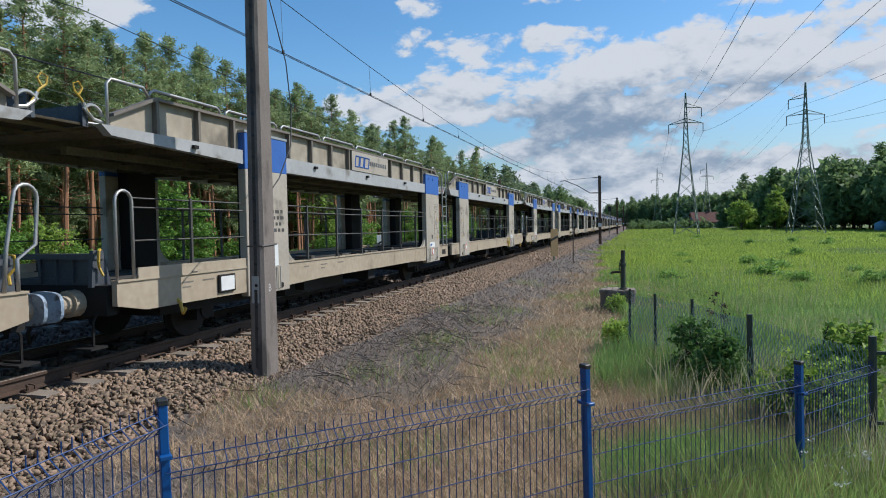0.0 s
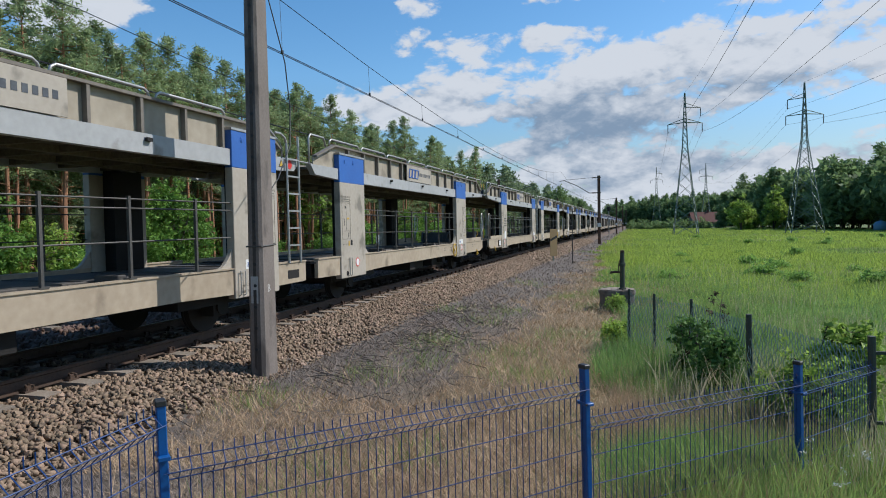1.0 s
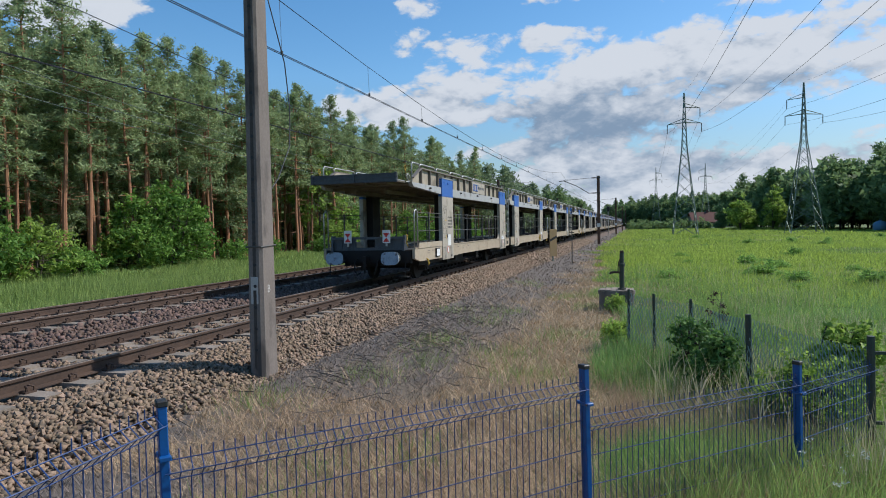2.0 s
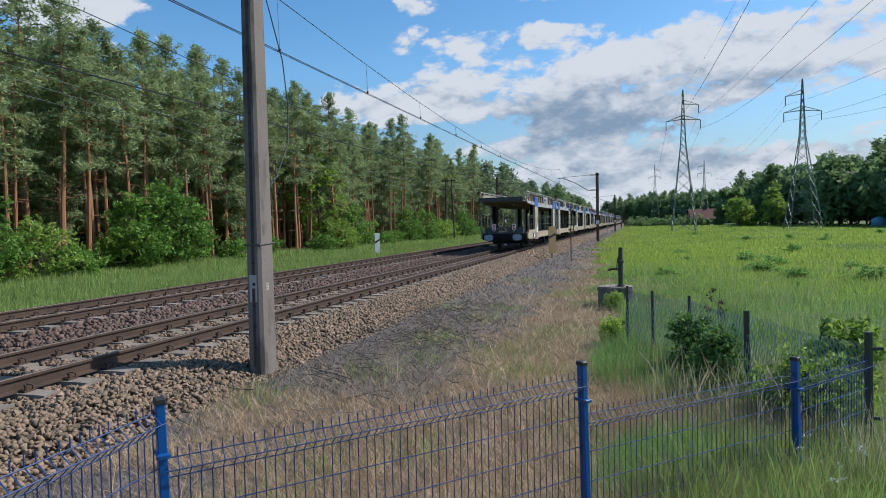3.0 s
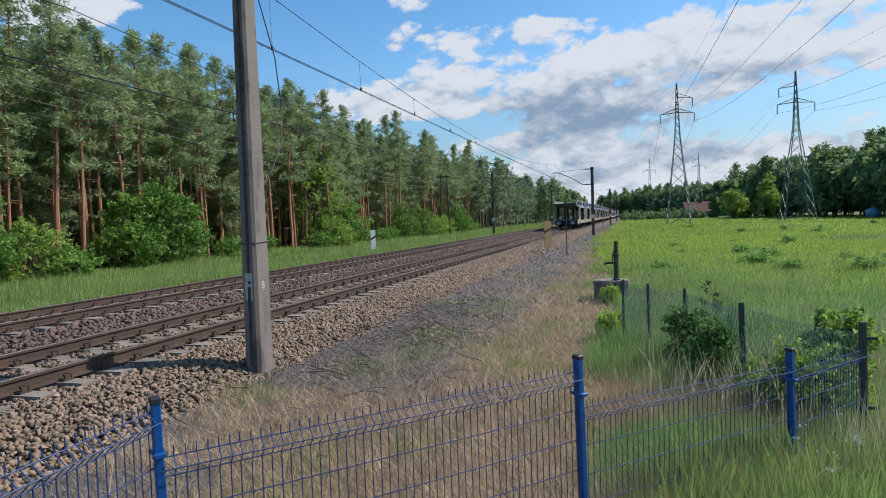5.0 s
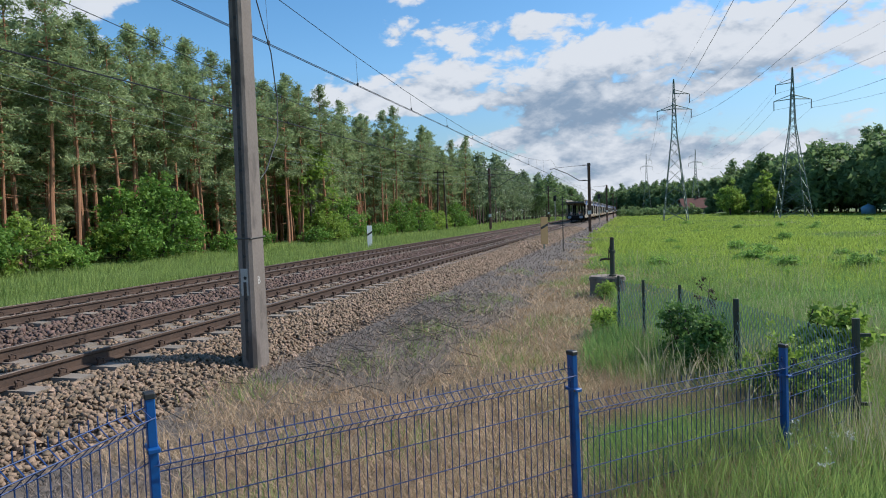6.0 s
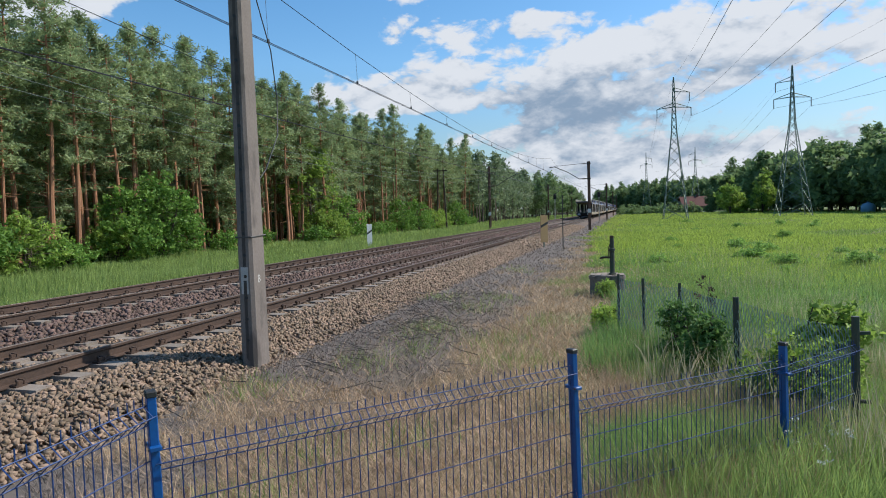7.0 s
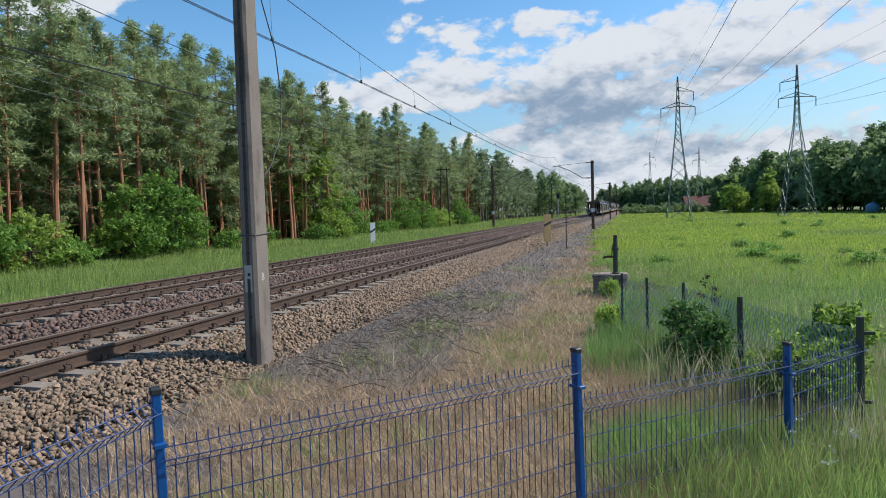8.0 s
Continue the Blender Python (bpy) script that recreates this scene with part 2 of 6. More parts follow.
M["leaf"] = leaf_material("broad_leaves", (0.2, 0.35, 0.065), (0.11, 0.21, 0.04), 0.4)
M["leaf_bright"] = leaf_material("bright_leaves", (0.33, 0.45, 0.09), (0.19, 0.3, 0.055), 0.5)
M["grass"] = leaf_material("meadow_grass", (0.27, 0.41, 0.13), (0.17, 0.29, 0.085), 0.48, scale=0.15, objrand=0)
M["grass_lush"] = leaf_material("lush_grass", (0.31, 0.41, 0.12), (0.19, 0.28, 0.08), 0.48, scale=0.3, objrand=0)
# sunlight on the far meadow, put into a brighter grass colour
M["grass_sunlit"] = leaf_material("sunny_grass", (0.42, 0.52, 0.1), (0.27, 0.37, 0.07), 0.48, scale=0.08, objrand=0)
M["verge"] = leaf_material("verge_grass", (0.33, 0.42, 0.13), (0.22, 0.31, 0.085), 0.48, scale=0.2, objrand=0)
# distance haze put into the colour: paler and bluer than near leaves
M["leaf_far"] = leaf_material("distant_leaves_hazy", (0.25, 0.35, 0.14), (0.15, 0.225, 0.09), 0.5)
M["rusty_stone"] = material("rust_stained_stone", (0.165, 0.105, 0.08), (0.085, 0.056, 0.045), scale=5, fine=60, island=0.35, bump=0.3)
M["loose_stone"] = material("loose_stone", (0.29, 0.205, 0.14), (0.16, 0.115, 0.08), scale=5, fine=60, objrand=0.35, bump=0.3)
M["straw"] = leaf_material("dry_grass", (0.54, 0.40, 0.25), (0.38, 0.265, 0.16), 0.2, scale=0.5, objrand=0)
M["grey_straw"] = leaf_material("withered_weeds", (0.29, 0.235, 0.19), (0.155, 0.125, 0.105), 0.1, scale=0.8, objrand=0)
M["leaf_dark"] = leaf_material("bramble_leaves", (0.15, 0.27, 0.065), (0.075, 0.15, 0.04), 0.35)
M["weed"] = leaf_material("meadow_weeds", (0.27, 0.43, 0.10), (0.18, 0.32, 0.075), 0.5)
M["seed"] = leaf_material("grass_seed_heads", (0.56, 0.5, 0.32), (0.42, 0.37, 0.22), 0.3, scale=0.5, objrand=0)


M["mast"] = material("mast_rust", (0.16, 0.09, 0.06), (0.10, 0.065, 0.05), rough=0.8, scale=2, fine=20)
M["patch"] = material("pale_mortar", (0.50, 0.48, 0.45), (0.36, 0.34, 0.31), scale=6, fine=60)
M["streak"] = material("drip_stain", (0.085, 0.07, 0.06), (0.045, 0.038, 0.033), scale=5, fine=40, stretch=(1, 1, 0.3))
M["tan"] = material("faded_board", (0.40, 0.27, 0.13), (0.32, 0.21, 0.10), scale=2, fine=25, bump=0.05)
M["pale_wire"] = material("pale_wire", (0.15, 0.18, 0.155), (0.12, 0.14, 0.125), rough=0.7, metal=0.0, bump=0)
M["green_post"] = material("green_post", (0.035, 0.055, 0.04), (0.07, 0.06, 0.045), rough=0.7, scale=6, fine=40)
M["link"] = material("chain_link", (0.30, 0.36, 0.32), (0.2, 0.26, 0.22), rough=0.6, metal=0.1, bump=0)
M["old_wood"] = material("old_boards", (0.27, 0.22, 0.17), (0.15, 0.12, 0.095), scale=3, fine=40, stretch=(1, 0.15, 1), objrand=0.15)
M["roof_red"] = material("red_roof", (0.15, 0.06, 0.045), (0.10, 0.04, 0.03), scale=0.8, fine=6)
M["plaster"] = material("plaster", (0.16, 0.14, 0.115), (0.12, 0.105, 0.085), scale=0.6, fine=5)
M["tank_blue"] = material("pale_blue_sheet", (0.16, 0.32, 0.45), (0.13, 0.26, 0.38), rough=0.5, scale=1, fine=8)
M["twig"] = material("dry_twigs", (0.20, 0.165, 0.14), (0.10, 0.08, 0.07), scale=3, fine=20, island=0.4)


# ---- mesh helpers ----
def tag_of(ob, label, category, group="", kind=""):
    return tagged(ob, label, category, group, kind)


def empty(name, m=None, **tags):
    ob = new(name)
    if m is not None:
        ob.matrix_basis = m
    return tagged(ob, **tags)


def mesh_of(bm, name, mat, smooth=False):
    me = bpy.data.meshes.new(name)
    bm.to_mesh(me)
    bm.free()
    me.materials.append(mat)
    if smooth:
        me.polygons.foreach_set("use_smooth", [True] * len(me.polygons))
    return me


def part(name, bm, mat, parent=None, label="", smooth=False, m=None):
    ob = new(name, mesh_of(bm, name, mat, smooth) if isinstance(bm, bmesh.types.BMesh) else bm)
    ob.parent = parent
    if m is not None:
        ob.matrix_basis = m
    if label:
        ob["label"] = label
    return ob


def raw(name, verts, faces, mat, parent=None, smooth=False, **tags):
    me = bpy.data.meshes.new(name)
    if isinstance(verts, np.ndarray):
        n, k = faces.shape
        me.vertices.add(len(verts))
        me.vertices.foreach_set("co", verts.astype(np.float32).ravel())
        me.loops.add(n * k)
        me.loops.foreach_set("vertex_index", faces.astype(np.int32).ravel())
        me.polygons.add(n)
        me.polygons.foreach_set("loop_start", np.arange(n, dtype=np.int32) * k)
        me.polygons.foreach_set("loop_total", np.full(n, k, dtype=np.int32))
        me.update(calc_edges=True)
    else:
        me.from_pydata(verts, [], faces)
    me.materials.append(mat)
    if smooth:
        me.polygons.foreach_set("use_smooth", [True] * len(me.polygons))
    ob = new(name, me)
    ob.parent = parent
    return tagged(ob, **tags)


def box(bm, x0, x1, y0, y1, z0, z1, bev=0.0):
    r = bmesh.ops.create_cube(bm, size=1.0)
    vs = r["verts"]
    bmesh.ops.transform(bm, matrix=Matrix.Translation(((x0 + x1) / 2, (y0 + y1) / 2, (z0 + z1) / 2)) @ Matrix.Diagonal((abs(x1 - x0), abs(y1 - y0), abs(z1 - z0), 1)), verts=vs)
    if bev:
        es = {e for v in vs for e in v.link_edges}
        bmesh.ops.bevel(bm, geom=list(es), offset=bev, segments=1, affect="EDGES")
    return bm


def boxes(*args, bev=0.0):
    bm = bmesh.new()
    for a in args:
        box(bm, *a, bev=bev)
    return bm


def prism(bm, outline, axis, a, b):
    """A closed outline (two coordinates) drawn out along an axis from a to b."""
    n = len(outline)

    def p3(u, v, w):
        return {"x": (w, u, v), "y": (u, w, v), "z": (u, v, w)}[axis]

    lo = [bm.verts.new(p3(u, v, a)) for u, v in outline]
    hi = [bm.verts.new(p3(u, v, b)) for u, v in outline]
    fs = [bm.faces.new(lo), bm.faces.new(hi[::-1])]
    for i in range(n):
        fs.append(bm.faces.new((lo[i], hi[i], hi[(i + 1) % n], lo[(i + 1) % n])))
    bmesh.ops.recalc_face_normals(bm, faces=fs)
    return bm


def tube(bm, pts, r, seg=6, close=False):
    """A round tube through points; r a number or one per point."""
    pts = [Vector(p) for p in pts]
    n = len(pts)
    rs = r if isinstance(r, (list, tuple)) else [r] * n
    rings, ref = [], None
    for i, p in enumerate(pts):
        a = pts[(i - 1) % n] if (close or i > 0) else p
        b = pts[(i + 1) % n] if (close or i < n - 1) else p
        d = (b - a).normalized()
        if ref is None or abs(ref.dot(d)) > 0.95:
            ref = Vector((0, 0, 1)) if abs(d.z) < 0.9 else Vector((1, 0, 0))
        u = d.cross(ref).normalized()
        v = u.cross(d)
        ref = v
        rings.append([bm.verts.new(p + (u * math.cos(2 * math.pi * k / seg) + v * math.sin(2 * math.pi * k / seg)) * rs[i]) for k in range(seg)])
    for i in range(n if close else n - 1):
        a, b = rings[i], rings[(i + 1) % n]
        for k in range(seg):
            bm.faces.new((a[k], a[(k + 1) % seg], b[(k + 1) % seg], b[k]))
    if not close:
        bm.faces.new(rings[0][::-1])
        bm.faces.new(rings[-1])
    return bm


TEXTS = {}


def lettering(body, size, mat):
    """A flat mesh of a line of writing in the built-in font."""
    if (body, size) not in TEXTS:
        cu = bpy.data.curves.new("writing", "FONT")
        cu.body, cu.size, cu.resolution_u = body, size, 1
        tx = new("writing", cu)
        me = bpy.data.meshes.new_from_object(tx.evaluated_get(bpy.context.evaluated_depsgraph_get()))
        bpy.data.objects.remove(tx)
        me.materials.clear()
        me.materials.append(mat)
        TEXTS[(body, size)] = me
    return TEXTS[(body, size)]


def disc(bm, c, r, depth, axis="x", seg=20):
    rot = {"x": Matrix.Rotation(math.pi / 2, 4, "Y"), "y": Matrix.Rotation(math.pi / 2, 4, "X"), "z": Matrix()}[axis]
    bmesh.ops.create_cone(bm, cap_ends=True, segments=seg, radius1=r, radius2=r, depth=depth, matrix=Matrix.Translation(c) @ rot)
    return bm


def smooth_step(a, b, v):
    u = np.clip((v - a) / (b - a), 0, 1)
    return u * u * (3 - 2 * u)


# ---- ground ----
def ballast_profile(x):
    """Height of the stone bed across both tracks."""
    x = np.asarray(x, dtype=float)
    top = SHOULDER
    east = smooth_step(-4.35, -6.15, x)
    west = smooth_step(-15.3, -13.75, x)
    return top * np.minimum(east, west)


def ground_height(x, y):
    x, y = np.asarray(x, dtype=float), np.asarray(y, dtype=float)
    h = 0.06 * np.sin(x * 0.7 + 1.3) * np.sin(y * 0.31) + 0.035 * np.sin(x * 1.9 + y * 1.3) + 0.02 * np.sin(y * 2.7 - x * 0.9)
    h *= 1 - smooth_step(-3.0, -4.6, x)
    h += 0.16 * smooth_step(-2.5, -4.8, x) - 0.10 * smooth_step(-5.0, -6.0, x)
    h += -0.10 * smooth_step(-15.5, -17, x) + 0.25 * smooth_step(-20, -27, x)
    return h


def pn(x, y, s, k):
    """A cheap smooth random field over the plan, about -1 to 1."""
    x, y = np.asarray(x) * s, np.asarray(y) * s
    return (np.sin(x * 1.0 + 1.7 * k + 1.3 * np.sin(y * 0.7 + k)) + np.sin(y * 1.1 - 0.9 * k + 1.1 * np.sin(x * 0.9 - k)) + np.sin((x + y) * 0.77 + 2.3 * k) + np.sin((x - y) * 1.31 + 0.4 * k)) / 2.6


def build_ground():
    xs = np.concatenate([np.linspace(-1500, -60, 14)[:-1], np.linspace(-60, -16, 34)[:-1], np.linspace(-16, 8, 121)[:-1], np.linspace(8, 60, 50)[:-1], np.linspace(60, 1500, 14)])
    ys = np.concatenate([np.linspace(-400, -10, 6)[:-1], np.linspace(-10, 40, 201)[:-1], np.linspace(40, 140, 81)[:-1], np.linspace(140, 2600, 22)])
    X, Y = np.meshgrid(xs, ys)
    Z = ground_height(X, Y) - 0.02
    far = smooth_step(150, 600, np.hypot(X, Y))
    Z = Z * (1 - far)
    V = np.stack([X, Y, Z], -1).reshape(-1, 3)
    nx, ny = len(xs), len(ys)
    i = (np.arange(ny - 1)[:, None] * nx + np.arange(nx - 1)[None, :]).ravel()
    F = np.stack([i, i + 1, i + nx + 1, i + nx], -1)
    return raw("ground", V, F, ground_material(), smooth=True, kind="structure", label="meadow soil under grass, bare and strawy beside the railway", category="ground")


def ground_material():
    """Green meadow, dry straw beside the line and cinder dust at the foot of the stone bed."""
    mt = material("ground_soil", (0.115, 0.155, 0.035), (0.07, 0.10, 0.025), rough=0.95, scale=0.35, fine=9, bump=0.5)
    nt = mt.node_tree
    N, Lk = nt.nodes.new, nt.links.new
    bs = nt.nodes["Principled BSDF"]
    col = bs.inputs["Base Color"].links[0].from_socket
    tc = N("ShaderNodeTexCoord")
    sep = N("ShaderNodeSeparateXYZ")
    Lk(tc.outputs["Object"], sep.inputs[0])
    for edge, width, amp, scale, c1, c2 in ((-0.6, 2.2, 3.2, 0.5, (0.25, 0.18, 0.10), (0.16, 0.125, 0.075)), (-2.5, 1.6, 2.2, 0.8, (0.16, 0.13, 0.105), (0.085, 0.07, 0.06))):
        n = N("ShaderNodeTexNoise")
        n.inputs["Scale"].default_value, n.inputs["Detail"].default_value = scale, 5
        Lk(tc.outputs["Object"], n.inputs["Vector"])
        a = N("ShaderNodeMath")
        a.operation = "MULTIPLY_ADD"
        Lk(n.outputs["Fac"], a.inputs[0])
        a.inputs[1].default_value = amp * 2
        Lk(sep.outputs[0], a.inputs[2])
        r = N("ShaderNodeMapRange")
        r.inputs[1].default_value, r.inputs[2].default_value = edge + amp + width / 2, edge + amp - width / 2
        Lk(a.outputs[0], r.inputs[0])
        w = N("ShaderNodeMapRange")
        w.inputs[1].default_value, w.inputs[2].default_value = -16.5, -14.5
        Lk(sep.outputs[0], w.inputs[0])
        f = N("ShaderNodeMath")
        f.operation = "MULTIPLY"
        Lk(r.outputs[0], f.inputs[0])
        Lk(w.outputs[0], f.inputs[1])
        n2 = N("ShaderNodeTexNoise")
        n2.inputs["Scale"].default_value, n2.inputs["Detail"].default_value = 14, 6
        Lk(tc.outputs["Object"], n2.inputs["Vector"])
        cm = N("ShaderNodeMix")
        cm.data_type = "RGBA"
        cm.inputs[6].default_value, cm.inputs[7].default_value = (*c1, 1), (*c2, 1)
        Lk(n2.outputs["Fac"], cm.inputs[0])
        mx = N("ShaderNodeMix")
        mx.data_type = "RGBA"
        Lk(f.outputs[0], mx.inputs[0])
        Lk(col, mx.inputs[6])
        Lk(cm.outputs[2], mx.inputs[7])
        col = mx.outputs[2]
    Lk(col, bs.inputs["Base Color"])
    return mt


def build_ballast():
    xs = np.linspace(-15.6, -4.2, 80)
    ys = np.concatenate([np.arange(-30, 60, 0.5), np.linspace(60, 900, 80)])
    X, Y = np.meshgrid(xs, ys)
    rng = np.random.default_rng(5)
    Z = ballast_profile(X) + ground_height(X, Y) * 0.2 + rng.normal(0, 0.012, X.shape) - 0.03
    Z[:, 0] -= 0.15
    Z[:, -1] -= 0.15
    V = np.stack([X, Y, Z], -1).reshape(-1, 3)
    nx, ny = len(xs), len(ys)
    i = (np.arange(ny - 1)[:, None] * nx + np.arange(nx - 1)[None, :]).ravel()
    F = np.stack([i, i + 1, i + nx + 1, i + nx], -1)
    bed = raw("ballast_bed", V, F, M["stone_bed"], smooth=True, kind="structure", label="bed of brown crushed stone under both tracks", category="ballast")
    return bed


def stone_shapes(rng, k):
    """k angular stone shapes of unit size: cubes with pulled corners."""
    c = np.array([(x, y, z) for x in (-.5, .5) for y in (-.5, .5) for z in (-.5, .5)])
    faces = np.array([(0, 1, 3, 2), (4, 6, 7, 5), (0, 4, 5, 1), (2, 3, 7, 6), (0, 2, 6, 4), (1, 5, 7, 3)])
    out = []
    for _ in range(k):
        s = c * (1, rng.uniform(0.6, 1.0), rng.uniform(0.45, 0.75))
        s = s + rng.normal(0, 0.15, s.shape)
        out.append(s)
    return np.array(out), faces


def scatter_stones(name, x0, x1, y0, y1, count, size, parent, seed, label, mat="stone"):
    rng = np.random.default_rng(seed)
    shapes, faces = stone_shapes(rng, 40)
    x = rng.uniform(x0, x1, count)
    y = rng.uniform(y0, y1, count)
    keep = np.ones(count, bool)
    for ax in (AXIS_1, AXIS_2):
        for sgn in (-1, 1):
            keep &= np.abs(x - ax - sgn * GAUGE / 2) > 0.10
        on = (np.abs(x - ax) < 1.25) & ((np.abs(((y - SLEEPER_Y0) + 0.3) % 0.6 - 0.3)) < 0.165)
        keep &= ~on
    x, y = x[keep], y[keep]
    n = len(x)
    z = ballast_profile(x) + ground_height(x, y) * 0.2 + rng.uniform(-0.015, 0.02, n)
    sz = size * rng.uniform(0.65, 1.35, n)
    sh = shapes[rng.integers(0, 40, n)] * sz[:, None, None]
    q = rng.normal(size=(n, 4)) * (0.5, 0.5, 0.5, 1.0)
    q /= np.linalg.norm(q, axis=1)[:, None]
    w, a, b, c = q.T[[3, 0, 1, 2]]
    R = np.stack([np.stack([1 - 2 * (b * b + c * c), 2 * (a * b - c * w), 2 * (a * c + b * w)], -1), np.stack([2 * (a * b + c * w), 1 - 2 * (a * a + c * c), 2 * (b * c - a * w)], -1), np.stack([2 * (a * c - b * w), 2 * (b * c + a * w), 1 - 2 * (a * a + b * b)], -1)], 1)
    V = np.einsum("nij,nkj->nki", R, sh) + np.stack([x, y, z], -1)[:, None, :]
    F = faces[None] + (np.arange(n) * 8)[:, None, None]
    return raw(name, V.reshape(-1, 3), F.reshape(-1, 4), M[mat], parent, kind="stuff", label=label)


SLEEPER_Y0 = 5.75
RAIL_PROFILE = [(-0.075, 0), (0.075, 0), (0.075, 0.012), (0.014, 0.032), (0.010, 0.125), (0.036, 0.140), (0.036, 0.168), (0.028, 0.175), (-0.028, 0.175), (-0.036, 0.168), (-0.036, 0.140), (-0.010, 0.125), (-0.014, 0.032), (-0.075, 0.012)]


def build_tracks():
    bm = bmesh.new()
    # concrete sleeper: thicker under the rails, sloped sides
    for a, b, h0, h1 in ((-1.25, -0.45, 0.0, 0.0), (-0.45, 0.45, -0.04, -0.04), (0.45, 1.25, 0.0, 0.0)):
        prism(bm, [(-0.15, -0.2), (0.15, -0.2), (0.115, h0), (-0.115, h0)], "x", a, b)
    sleeper = mesh_of(bm, "sleeper", M["sleeper"])
    clip = bmesh.new()
    for s in (-1, 1):
        # base plate and a sprung clip on either side of the rail
        box(clip, s * 0.05, s * 0.16, -0.075, 0.075, -0.01, 0.022)
        tube(clip, [(s * 0.14, -0.05, 0.02), (s * 0.15, -0.045, 0.07), (s * 0.10, -0.02, 0.085), (s * 0.07, 0.0, 0.055), (s * 0.10, 0.02, 0.085), (s * 0.15, 0.045, 0.07), (s * 0.14, 0.05, 0.02)], 0.012, 5)
        box(clip, s * 0.095, s * 0.135, -0.022, 0.022, 0.02, 0.075)
    clip_me = mesh_of(clip, "rail_clip", M["rail"])
    for name, ax, ya, yb in (("track_near", AXIS_1, 0, 75), ("track_far", AXIS_2, 4, 60)):
        tr = empty(name, pose(ax, 0, 0), kind="structure", label="railway track of rusty rails on concrete sleepers", category="track")
        for s in (-1, 1):
            bm = bmesh.new()
            prism(bm, [(u + s * GAUGE / 2, v + RAIL_TOP - 0.175) for u, v in RAIL_PROFILE], "y", -30, 900)
            rail = part("rail", bm, M["rail"], tr, "rusty brown steel rail")
            bm = bmesh.new()
            c = s * GAUGE / 2
            prism(bm, [(c - 0.03, RAIL_TOP - 0.004), (c + 0.03, RAIL_TOP - 0.004), (c + 0.026, RAIL_TOP + 0.003), (c - 0.026, RAIL_TOP + 0.003)], "y", -30, 900)
            part("running_surface", bm, M["rail_head"], rail, "polished running surface")
        i0, i1 = math.ceil((ya - SLEEPER_Y0) / 0.6), math.floor((yb - SLEEPER_Y0) / 0.6)
        for i in range(i0, i1 + 1):
            y = SLEEPER_Y0 + 0.6 * i
            sl = part("sleeper", sleeper, None, tr, m=pose(0, y, SLEEPER_TOP, 0, 0, random.uniform(-0.5, 0.5)))
            if y < 45:
                for s in (-1, 1):
                    part("rail_clip", clip_me, None, sl, m=pose(s * GAUGE / 2, 0, 0.0))
        # sleepers further off, too small to pick apart
        bm = bmesh.new()
        for i in range(i1 + 1, i1 + 400):
            y = SLEEPER_Y0 + 0.6 * i
            box(bm, -1.25, 1.25, y - 0.12, y + 0.12, SLEEPER_TOP - 0.2, SLEEPER_TOP)
        tagged(part("distant_sleepers", bm, M["sleeper"], tr), kind="stuff")


# ---- train ----
WAGON_PITCH = 30.97
WAGON_LEN = 29.75
SPEED = 21.15
TAIL_AT_1_5 = 7.25        # where the last wagon's body ends at 1.5 s
SIDE = 1.49               # half width


